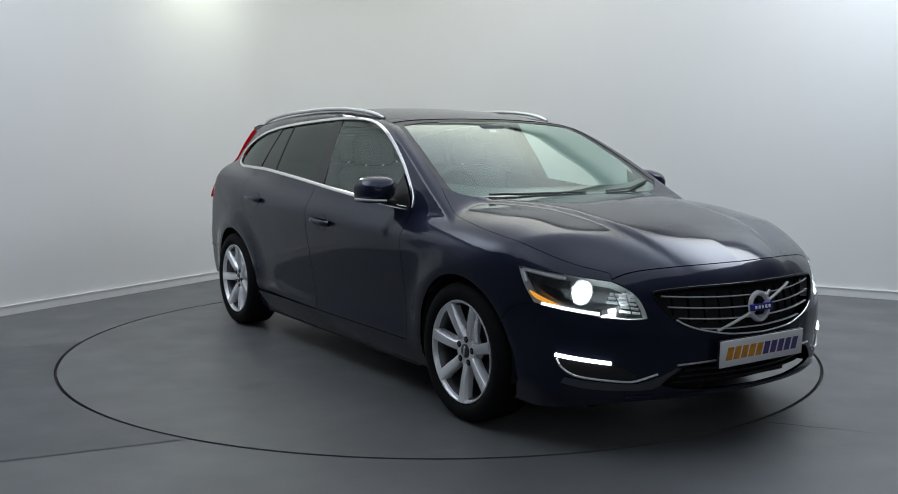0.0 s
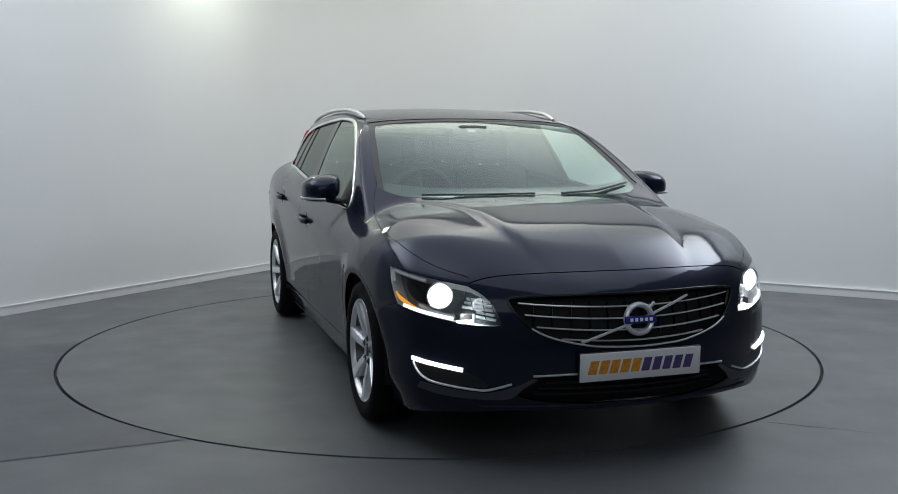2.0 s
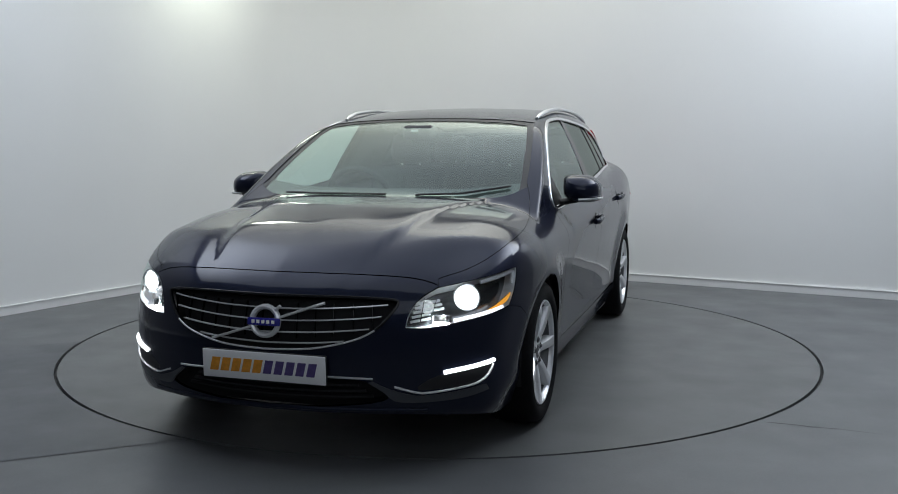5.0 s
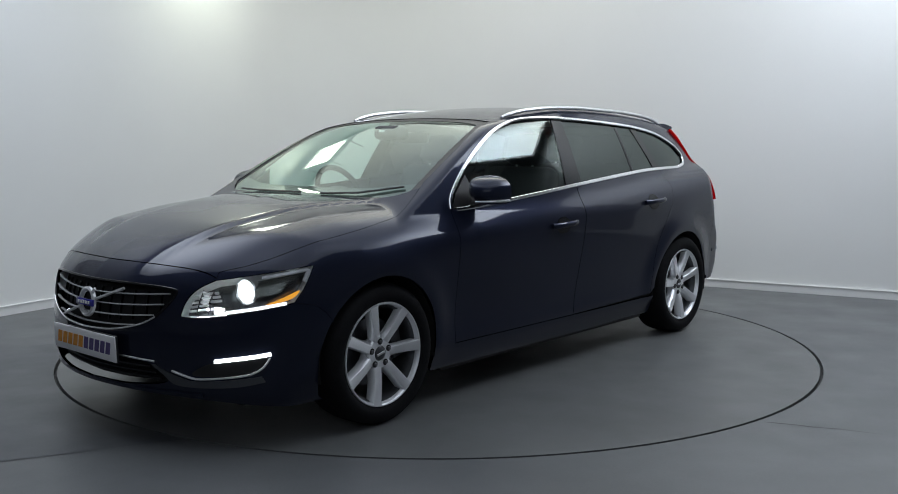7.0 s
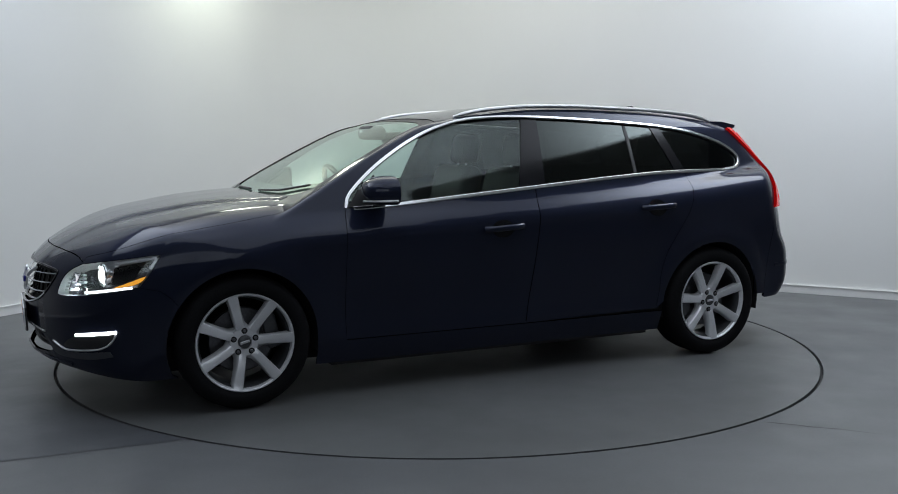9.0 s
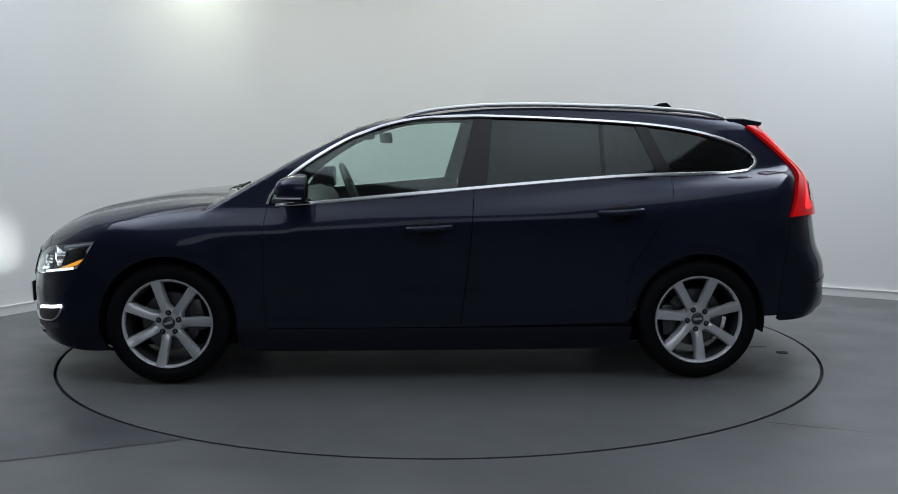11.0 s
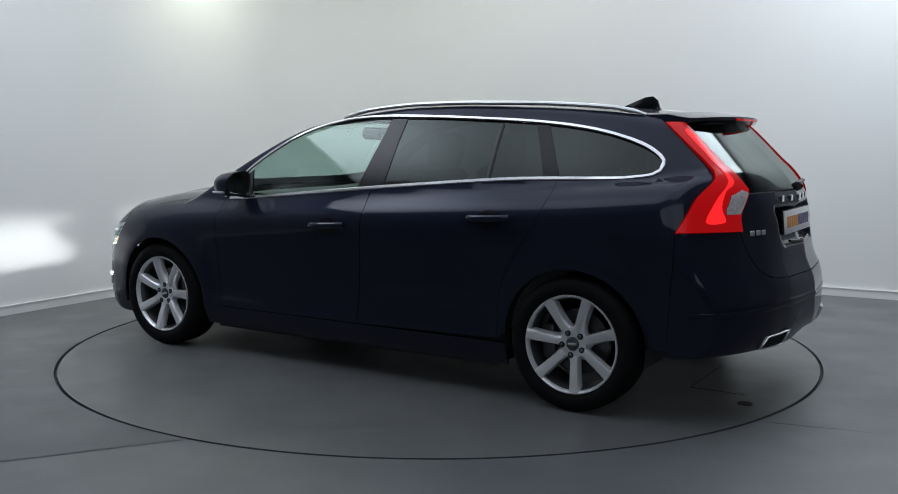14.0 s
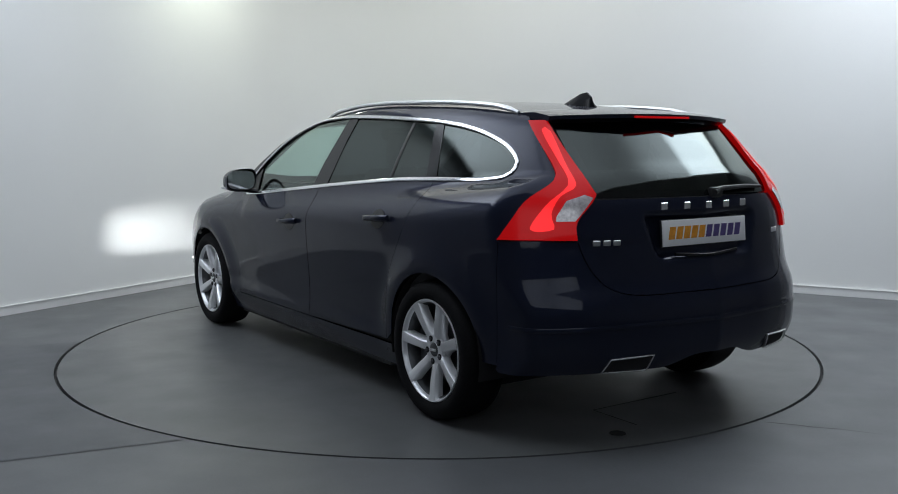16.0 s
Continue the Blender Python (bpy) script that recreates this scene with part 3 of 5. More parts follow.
def strip(view, pts, width, height, off=0.0, closed=False, taper=None):
    """A raised moulding that follows a line on the bodywork."""
    q = onto(view, pts)
    m = slope(q)
    if closed:
        t = np.roll(q, -1, 0) - np.roll(q, 1, 0)
    else:
        t = np.gradient(q, axis=0)
    b = np.cross(t, m)
    b /= np.linalg.norm(b, axis=1, keepdims=True) + 1e-9
    w = np.full(len(q), width / 2) if taper is None else width / 2 * np.asarray([taper(i / (len(q) - 1)) for i in range(len(q))])
    prof = [(-1, off - 0.002), (-1, off + height * 0.6), (-0.6, off + height), (0.6, off + height), (1, off + height * 0.6), (1, off - 0.002)]
    bm = bmesh.new()
    rows = [[bm.verts.new(q[i] + b[i] * w[i] * a + m[i] * h) for a, h in prof] for i in range(len(q))]
    pairs = list(zip(rows, rows[1:])) + ([(rows[-1], rows[0])] if closed else [])
    for a, c in pairs:
        for i in range(len(prof) - 1):
            bm.faces.new((a[i], a[i + 1], c[i + 1], c[i]))
    if not closed:
        bm.faces.new(rows[0])
        bm.faces.new(rows[-1][::-1])
    return bm


def mirrored(bm, left):
    if left:
        bmesh.ops.transform(bm, matrix=Matrix.Diagonal((-1, 1, 1, 1)), verts=bm.verts)
    return bm


# ---- outlines of the bodywork, right side ----
DLO_TOP = smooth_line([(0.866, 0.93), (0.835, 0.995), (0.711, 1.106), (0.569, 1.201), (0.432, 1.274), (0.285, 1.329), (0.127, 1.366), (-0.07, 1.382), (-0.29, 1.384),
                       (-0.65, 1.372), (-1.10, 1.345), (-1.40, 1.304), (-1.61, 1.243), (-1.712, 1.185), (-1.733, 1.145), (-1.695, 1.106), (-1.57, 1.088)])
DLO_BELT = smooth_line([(-1.57, 1.088), (-1.09, 1.078), (-0.80, 1.061), (-0.50, 1.038), (-0.20, 1.013), (0.27, 0.972), (0.58, 0.945), (0.78, 0.931), (0.866, 0.93)])
DLO = chain(DLO_TOP, DLO_BELT)


def arch(hub, a0, a1, r=0.352, n=40):
    a = np.radians(np.linspace(a0, a1, n))
    return np.stack([hub + r * np.cos(a), HUB_Z + r * np.sin(a)], 1)


LAMP_OUT = smooth_line([(57.2, 0.746), (56.2, 0.705), (54.7, 0.655), (52.6, 0.603)], view="nose")
LAMP_LOW = smooth_line([(52.6, 0.603), (48.5, 0.589), (43.5, 0.575), (36.0, 0.555), (31.0, 0.548), (28.5, 0.552)], view="nose")
LAMP_IN = smooth_line([(28.5, 0.552), (29.0, 0.59), (30.4, 0.635), (32.5, 0.668), (35.8, 0.697)], view="nose")
LAMP_TOP = smooth_line([(35.8, 0.697), (44.2, 0.718), (50.0, 0.732), (54.6, 0.743), (57.2, 0.746)], view="nose")
LAMP = chain(LAMP_OUT, LAMP_LOW, LAMP_IN, LAMP_TOP)
SEAM_SIDE = smooth_line([(0.616, 2.045), (0.70, 1.955), (0.765, 1.84), (0.806, 1.69), (0.815, 1.478), (0.797, 1.30), (0.772, 1.15), (0.745, 1.04), (0.72, 0.965)], view="top")
SEAM_FRONT = smooth_line([(0.0, 0.747), (10, 0.747), (19.0, 0.744), (28, 0.736), (33, 0.722), (35.8, 0.703)], view="nose")
COWL = smooth_line([(0.72, 0.965), (0.62, 1.06), (0.42, 1.135), (0.2, 1.165), (0.0, 1.175)], view="top")
PILLAR = smooth_line([(0.722, 0.975), (0.712, 1.02), (0.692, 1.12), (0.662, 1.22), (0.628, 1.31), (0.60, 1.358)], view="front")
pillar_side = plan("side", onto("front", PILLAR)) - np.array([0.055, 0.0]) * np.linspace(1, 0, len(PILLAR))[:, None] ** 0.3
pillar_end = onto("front", PILLAR[-1:])[0]
ROOF_EDGE = smooth_line([(pillar_end[0], pillar_end[1]), (0.605, 0.0), (0.612, -0.35), (0.61, -0.8), (0.598, -1.2), (0.575, -1.5), (0.55, -1.66)], view="top")
roof_side = plan("side", onto("top", ROOF_EDGE))
TAIL_OUT = smooth_line([(49.0, 1.334), (45.0, 1.24), (41.2, 1.14), (41.2, 1.088), (47.0, 1.013), (50.2, 0.93), (52.8, 0.856)], view="stern")
TAIL_IN = smooth_line([(36.0, 0.858), (36.0, 0.93), (32.0, 1.018), (32.2, 1.05), (36.4, 1.162), (43.4, 1.332)], view="stern")
GATE = smooth_line([(36.0, 0.858), (34.6, 0.79), (32.3, 0.72), (28.8, 0.664), (23.0, 0.636), (12, 0.632), (0.0, 0.632)], view="stern")
tail_side = plan("side", onto("stern", TAIL_OUT))
CORNER_R = line([(52.8, 0.856), (53.2, 0.60), (53.5, 0.33)], view="stern")
corner_side = plan("side", onto("stern", CORNER_R))
lamp_side = plan("side", onto("nose", LAMP_OUT))
NOSE_CUT = line([(1.760, 0.585), (1.715, 0.55), (1.675, 0.503)])
cut_nose = plan("nose", onto("side", NOSE_CUT))
DOOR_FRONT = smooth_line([(0.872, 0.925), (0.888, 0.80), (0.892, 0.60), (0.892, 0.42), (0.885, 0.285)])
DOOR_MID = smooth_line([(-0.20, 1.012), (-0.19, 0.89), (-0.165, 0.60), (-0.14, 0.40), (-0.125, 0.285)])
DOOR_REAR = smooth_line([(-1.25, 1.082), (-1.245, 0.99), (-1.19, 0.86), (-1.10, 0.72), (-1.04, 0.62), (-1.005, 0.50), (-1.0, 0.40), (-0.985, 0.30)])


SPLIT = SEAM_SIDE[SEAM_SIDE[:, 1] < 1.36][0, 1]
SHOULDER = line([(0.829, 0.874), (0.832, 1.0), (0.835, 1.12), (0.838, 1.25), (0.838, SPLIT)], view="top")


def belt(y0, y1):
    q = DLO_BELT[(DLO_BELT[:, 0] > min(y0, y1)) & (DLO_BELT[:, 0] < max(y0, y1))]
    return q if y1 > y0 else q[::-1]


def side_panels(car, left):
    pp = lambda name, data, label="": panel(name, data, PAINT, car, label, left)
    seam = plan("side", onto("top", SEAM_SIDE))
    low = SEAM_SIDE[:, 1] < 1.70
    fender = chain(lamp_side, NOSE_CUT, arch(HUB_F, 32, 178), line([(1.034, 0.29), (1.03, 0.20), (0.89, 0.20), (0.885, 0.285)]), DOOR_FRONT[::-1], plan("side", onto("top", SHOULDER)), seam[low & (SEAM_SIDE[:, 1] >= SPLIT)][::-1])
    outer = pillar_side[pillar_side[:, 1] > 1.06]
    foot = line([outer[0], DLO_TOP[0]])
    brow = chain(plan("top", onto("side", foot)), SHOULDER, SEAM_SIDE[SEAM_SIDE[:, 1] <= SPLIT])
    tongue = chain([SEAM_SIDE[low][0]], SEAM_SIDE[~low][::-1], plan("top", onto("nose", LAMP_TOP)))
    pp("front_fender", join(sheet("side", fender, edge=0.008), sheet("top", tongue, cell=0.025, edge=0.004), sheet("top", brow, cell=0.007, edge=0.004)))
    door = chain(DOOR_FRONT, line([DOOR_FRONT[-1], DOOR_MID[-1]]), DOOR_MID[::-1], belt(-0.20, 0.872))
    pp("front_door", sheet("side", door, gap=0.0022))
    rear = chain(DOOR_MID, line([DOOR_MID[-1], DOOR_REAR[-1]]), DOOR_REAR[::-1], belt(-1.25, -0.20))
    pp("rear_door", sheet("side", rear, gap=0.0022))
    quarter = chain(DOOR_REAR[::-1], belt(-1.25, -1.57), DLO_TOP[::-1], pillar_side[pillar_side[:, 1] > 1.06], roof_side, tail_side, corner_side, arch(HUB_R, 178, 3))
    pp("quarter_panel", sheet("side", quarter, cell=0.025, edge=0.006))
    upper = plan("top", onto("front", PILLAR[PILLAR[:, 1] > 1.04]))
    post = chain(SEAM_SIDE[-1:], upper, plan("top", onto("side", outer))[::-1])
    pp("a_pillar", sheet("top", post, cell=0.008, edge=0.004))
    pp("sill", sheet("side", line([(1.03, 0.283), (-1.03, 0.283), (-1.03, 0.17), (1.03, 0.17), (1.03, 0.283)])[:-1], edge=0.01))
    # glass and dark pillars inside the bright window line
    d = inset(DLO, 0.004)
    front = clip(d, (-0.108, 1.02), (0.10, -0.35))
    middle = clip(clip(d, (-0.268, 1.02), (-0.04, 0.35)), (-1.182, 1.08), (-0.106, -0.265))
    last = clip(d, (-1.262, 1.08), (0.116, 0.262))
    pillar_b = clip(clip(d, (-0.108, 1.02), (-0.10, 0.35)), (-0.268, 1.02), (0.04, -0.35))
    pillar_c = clip(clip(d, (-1.182, 1.08), (0.106, 0.265)), (-1.262, 1.08), (-0.116, -0.262))
    for name, rim, mat, off, lbl in (("front_window", front, SIDE_GLASS, -0.008, "green-tinted clear side glass"), ("rear_window", middle, DARK_GLASS, -0.008, "dark privacy glass"),
                                     ("quarter_window", last, DARK_GLASS, -0.008, "dark privacy glass")):
        ob = panel(name, sheet("side", rim, off=off, edge=0), mat, car, lbl, left)
        ob.visible_shadow = mat is DARK_GLASS
    for name, rim in (("b_pillar", pillar_b), ("c_pillar", pillar_c)):
        panel(name, sheet("side", rim, off=-0.004, edge=0.01), BLACK_GLOSS, car, "gloss black window pillar", left)
    bars = line([(-0.893, 1.345), (-0.885, 1.075)])
    part("window_bar", mirrored(strip("side", bars, 0.022, 0.004, -0.008), left), BLACK, car)
    part("window_trim", mirrored(strip("side", inset(DLO, -0.003)[:-1], 0.019, 0.007), left), CHROME, car, "bright polished trim round the side windows")
    # dark inner liner, seen only in the joints, and the wheel arch
    lin = chain(line([(1.66, 0.66), (1.60, 0.60)]), arch(HUB_F, 52, 178, 0.362), line([(1.02, 0.20), (-1.02, 0.20)]), arch(HUB_R, 2, 178, 0.362)[:1], arch(HUB_R, 178, 2, 0.362)[::-1],
                line([(-1.76, 0.36), (-1.72, 0.90), (-1.5, 1.04), (-0.6, 1.0), (0.3, 0.93), (0.9, 0.88), (1.3, 0.82), (1.66, 0.72)]))
    panel("inner_liner", sheet("side", lin, cell=0.06, off=-0.016, edge=0), LINER, car, left=left)
    for hub in (HUB_F, HUB_R):
        bm = bmesh.new()
        sx = -1 if left else 1
        a = np.radians(np.linspace(-12, 192, 26))
        rows = [[bm.verts.new((sx * x, hub + r * math.cos(t), HUB_Z + r * math.sin(t))) for x, r in ((0.50, 0.05), (0.50, 0.358), (0.875, 0.358))] for t in a]
        for p, q in zip(rows, rows[1:]):
            for i in range(2):
                bm.faces.new((p[i], p[i + 1], q[i + 1], q[i]))
        part("wheel_arch", bm, LINER, car, "dark wheel arch liner")


def front_end(car):
    bottom = smooth_line([(59.5, 0.165), (52, 0.165), (42, 0.19), (30, 0.212), (15, 0.222), (0, 0.225)], view="nose")
    low_arch = plan("nose", onto("side", arch(HUB_F, 32, -22, n=18)))
    half = chain(SEAM_FRONT, LAMP_IN[::-1], LAMP_LOW[::-1], cut_nose, low_arch, bottom)
    grille_half = smooth_line([(0, 0.668), (8, 0.668), (16, 0.667), (23, 0.662), (26.6, 0.655), (27.2, 0.645), (26.2, 0.615), (24.6, 0.582), (22.4, 0.545), (18.2, 0.508), (11, 0.478), (5, 0.469), (0, 0.467)], view="nose")
    intake_half = smooth_line([(0, 0.362), (9, 0.361), (16, 0.358), (20.5, 0.349), (23.4, 0.318), (25.3, 0.290), (22, 0.266), (12, 0.250), (0, 0.246)], view="nose")
    grille_rim, intake_rim = both(grille_half), both(intake_half)
    bumper = panel("front_bumper", sheet("nose", both(half), [grille_rim, intake_rim], cell=0.022, gap=0.0016), PAINT, car, "dark blue bumper skin with grille and intake openings")
    bonnet = both(chain(plan("top", onto("nose", SEAM_FRONT)), SEAM_SIDE, COWL))
    panel("bonnet", sheet("top", bonnet, cell=0.024, gap=0.002), PAINT, car, "dark blue bonnet with a raised centre and two creases")
    panel("bonnet_liner", sheet("top", inset(bonnet, 0.02), cell=0.06, off=-0.02, edge=0), LINER, car)
    cowl = both(chain(COWL[::-1] + np.array([0, 0.01]), line([(0.73, 0.95), (0.68, 0.93)], view="top"), smooth_line([(0.68, 0.93), (0.40, 1.02), (0.0, 1.05)], view="top")))
    panel("cowl", sheet("top", cowl, cell=0.04, off=-0.012, edge=0), BLACK, car, "black plastic cowl under the windscreen")
    screen_half = chain(line([(0.0, 0.975), (0.40, 0.972), (0.722, 0.975)], view="front"), PILLAR, smooth_line([PILLAR[-1], (0.45, 1.374), (0.2, 1.384), (0.0, 1.386)], view="front"))
    scr = inset(both(screen_half), -0.004)
    glassy = both(chain(line([(0.0, 0.988), (0.40, 0.986), (0.67, 0.990)], view="front"), smooth_line([(0.67, 0.990), (0.683, 1.02), (0.660, 1.12), (0.630, 1.22), (0.597, 1.31), (0.573, 1.343)], view="front"),
                        smooth_line([(0.573, 1.343), (0.43, 1.361), (0.2, 1.371), (0.0, 1.373)], view="front")))
    panel("windscreen_frame", sheet("front", scr, [glassy], cell=0.03, off=-0.004, edge=0.006), BLACK, car, "black border round the windscreen")
    ob = panel("windscreen", sheet("front", inset(glassy, -0.002), off=-0.005, edge=0), SCREEN_GLASS, car, "clear green-tinted windscreen")
    ob.visible_shadow = False
    # grille: dark mesh behind chrome bars, with a slanting bar and a round emblem
    grille = panel("grille", sheet("nose", inset(grille_rim, -0.006, "nose"), cell=0.04, off=-0.045, edge=0), LINER, car, "black grille with four chrome bars and a slanting bar")
    for mid, end, ang in ((0.622, 0.640, 25.2), (0.577, 0.596, 23.8), (0.532, 0.550, 21.4), (0.491, 0.503, 16.3)):
        q = [(a, mid + (end - mid) * (a / ang) ** 2) for a in np.linspace(-ang, ang, 49)]
        part("grille_bar", strip("nose", q, 0.0062, 0.009, -0.012), BRIGHT, grille)
    for a in np.linspace(-22, 22, 12):
        part("grille_slat", strip("nose", line([(a, 0.65), (a, 0.555 - 0.05 * math.cos(a * 0.06))], view="nose"), 0.005, 0.008, -0.043), BLACK_GLOSS, grille)
    part("diagonal_bar", strip("nose", line([(12.5, 0.488), (-12.5, 0.646)], view="nose"), 0.010, 0.010, -0.004), BRIGHT, grille, "slanting chrome bar")
    part("grille_surround", strip("nose", grille_rim[:], 0.010, 0.005, 0.0, closed=True), BLACK_GLOSS, grille)
    low = grille_half[grille_half[:, 1] < 0.56]
    part("grille_edge", strip("nose", np.concatenate([low, low[::-1][1:] * np.array([-1, 1])]), 0.007, 0.006, 0.002), BRIGHT, grille)
    bm = bmesh.new()
    lathe(bm, [(0.044, 0.0), (0.048, 0.012), (0.056, 0.016), (0.064, 0.011), (0.066, 0.0)], 40, axis="Y")
    part("badge_ring", bm, BRIGHT, grille, "round chrome emblem ring", m=pose(0, 2.283, 0.570, 6))
    bm = box(bmesh.new(), (0.135, 0.012, 0.030), bevel=0.004)
    bar = part("badge_bar", bm, EMBLEM, grille, "blue enamel bar", m=pose(0, 2.299, 0.570, 6))
    for i in range(5):
        part("badge_mark", box(bmesh.new(), (0.013, 0.002, 0.013), bevel=0.0008, seg=1), PLATE, bar, m=pose(-0.042 + i * 0.021, 0.007, 0))
    bm = box(bmesh.new(), (0.030, 0.010, 0.012), pose(-0.055, 0, 0.053, 0, 45), bevel=0.003)
    part("badge_arrow", bm, BRIGHT, grille, m=pose(0, 2.292, 0.570, 6))
    # lower intake
    intake = panel("lower_intake", sheet("nose", inset(intake_rim, -0.006, "nose"), cell=0.04, off=-0.06, edge=0), LINER, car, "black lower air intake with slats")
    for z in (0.275, 0.300, 0.325):
        w = 22 - (z - 0.275) * 60
        part("intake_slat", strip("nose", line([(-w, z), (w, z)], view="nose"), 0.010, 0.012, -0.045), BLACK, intake)
    part("intake_lip", strip("nose", smooth_line([(-33, 0.231), (-20, 0.238), (0, 0.242), (20, 0.238), (33, 0.231)], view="nose"), 0.014, 0.007, 0.0), PAINT, bumper)
    part("intake_trim", strip("nose", smooth_line([(-22, 0.361), (-12, 0.369), (0, 0.371), (12, 0.369), (22, 0.361)], view="nose"), 0.008, 0.006, 0.0), SATIN, bumper)
    nose_liner = both(line([(0, 0.70), (55, 0.66), (56, 0.25), (0, 0.24)], view="nose"))
    panel("nose_liner", sheet("nose", nose_liner, cell=0.06, off=-0.17, edge=0), LINER, car)
    for left in (False, True):
        lamp = new("headlight")
        lamp.parent = car
        tagged(lamp, "lit clear headlight with a bright projector and amber corner")
        # opening in the housing for the added beam box
        slot = line([(37.6, 0.594), (37.6, 0.560), (34.6, 0.560), (34.6, 0.594), (37.6, 0.594)], view="nose")[:-1]
        panel("housing", sheet("nose", inset(LAMP, 0.003, "nose"), [slot], cell=0.02, off=-0.055, edge=0), LAMP_DARK, lamp, left=left)
        v, f, n = sheet("nose", inset(LAMP, 0.002, "nose"), cell=0.02, off=-0.002, edge=0.06)
        k = len(v) - 2 * len(LAMP)
        v2, f2 = v[k:], [tuple(i - k for i in q) for q in f if min(q) >= k]
        panel("rim", (v2, f2, None), LAMP_SHELL, lamp, "bright reflector edge of the lamp", left)
        dark = smooth_line([(51.6, 0.710), (48, 0.707), (44.5, 0.696), (42.5, 0.66), (43.5, 0.622), (47.5, 0.622), (50.8, 0.650), (52.0, 0.685)], view="nose", closed=True)
        panel("bezel", sheet("nose", dark, cell=0.02, off=-0.036, edge=0.012), BLACK_GLOSS, lamp, "dark bezel round the projector", left)
        c = onto("nose", [(42.0, 0.650)])[0]
        s = -1 if left else 1
        m = pose(s * c[0] - s * 0.02, c[1] - 0.028, c[2], 0, 0, -s * 14)
        bm = bmesh.new()
        lathe(bm, [(0.050, -0.02), (0.054, 0.004), (0.049, 0.008), (0.041, 0.0), (0.041, -0.05)], 32, axis="Y")
        part("projector_ring", bm, CHROME, lamp, m=m)
        bm = bmesh.new()
        lathe(bm, [(0.041, 0.0), (0.034, 0.009), (0.022, 0.015), (0.010, 0.018), (0.001, 0.0185)], 28, axis="Y")
        ob = part("projector_lens", bm, LENS_GLOW, lamp, "glowing projector lens", m=m)
        # the dipped beam: a small hot source in an added dark box beside the projector, shaded from above
        q = onto("nose", [(36.1, 0.58)])[0]
        n = slope(np.array([q]))[0]
        q = q - n * 0.056
        bm = bmesh.new()
        x0, z0 = s * q[0], q[2]
        sec = [[bm.verts.new((x0 + dx * w, q[1] - d, z0 + dz)) for dx, dz in ((-1, -0.020), (1, -0.020), (1, 0.014), (-1, 0.014))] for w, d in ((0.040, 0.0), (0.040, 0.054))]
        for i in range(4):
            bm.faces.new((sec[0][i], sec[0][(i + 1) % 4], sec[1][(i + 1) % 4], sec[1][i]))
        bm.faces.new(sec[1])
        part("beam_box", bm, LINER, lamp, "dark box added to shape the dipped beam", smooth=False)
        disc = [(x0 + 0.006 * math.cos(t), q[1] - 0.052, z0 + 0.0095 + 0.006 * math.sin(t)) for t in np.linspace(0, -2 * math.pi, 16, endpoint=False)]
        put("beam_source", flat_mesh("beam_source", disc, [tuple(range(16))], BULB), lamp)
        c = onto("nose", [(33.0, 0.625)])[0]
        m = pose(s * c[0] - s * 0.01, c[1] - 0.026, c[2], 0, 0, -s * 12)
        bm = bmesh.new()
        lathe(bm, [(0.027, 0.006), (0.023, 0.0), (0.013, -0.010), (0.001, -0.014)], 28, axis="Y")
        part("inner_reflector", bm, LAMP_GLOW, lamp, "lit inner reflector", m=m)
        panel("indicator", sheet("nose", smooth_line([(54.0, 0.652), (53.0, 0.628), (51.0, 0.612), (46.5, 0.600), (48.5, 0.614), (51.6, 0.636)], view="nose", closed=True), cell=0.02, off=-0.008, edge=0.006), AMBER, lamp, "amber indicator in the lamp's corner", left)
        for ends in ([(51, 0.602), (47, 0.593), (43, 0.583), (38.4, 0.572)],):
            part("light_guide", mirrored(strip("nose", smooth_line(ends, view="nose"), 0.013, 0.006, -0.012), left), LAMP_GUIDE, lamp, "lit white guide bar")
        frame_line = chain(inset(LAMP, 0.011, "nose"))
        outer = frame_line[(frame_line[:, 0] > 45) & (frame_line[:, 1] > 0.665)]
        outer = outer[np.argsort(np.degrees(np.arctan2(outer[:, 1] - 0.66, (outer[:, 0] - 47) * MARK)))]
        part("frame_strip", mirrored(strip("nose", outer, 0.016, 0.006, -0.014), left), LAMP_SHELL, lamp, "pale reflector frame")
        for k in range(5):
            z = 0.577 + 0.018 * k
            a0, a1 = 29.7 + 0.35 * k, (33.8 if k < 2 else 37.6 - 0.4 * k)
            part("reflector_rib", mirrored(strip("nose", line([(a1, z + 0.008), (a0, z - 0.004)], view="nose"), 0.010, 0.016, -0.040), left), LAMP_SHELL, lamp)
        for a in (31.6, 34.2):
            part("reflector_fin", mirrored(strip("nose", line([(a, 0.605 if a > 33 else 0.572), (a + 1.2, 0.665)], view="nose"), 0.005, 0.022, -0.042), left), LAMP_DARK, lamp)
        cover = panel("cover", sheet("nose", inset(LAMP, 0.0015, "nose"), cell=0.025, off=-0.001, edge=0), LAMP_GLASS, lamp, "clear lamp cover", left)
        cover.visible_shadow = False
        # running light and bright moulding in the bumper corner
        recess = smooth_line([(46.8, 0.396), (41, 0.383), (35.5, 0.368), (32.0, 0.340), (31, 0.312), (38, 0.314), (43, 0.328), (45.8, 0.356)], view="nose", closed=True)
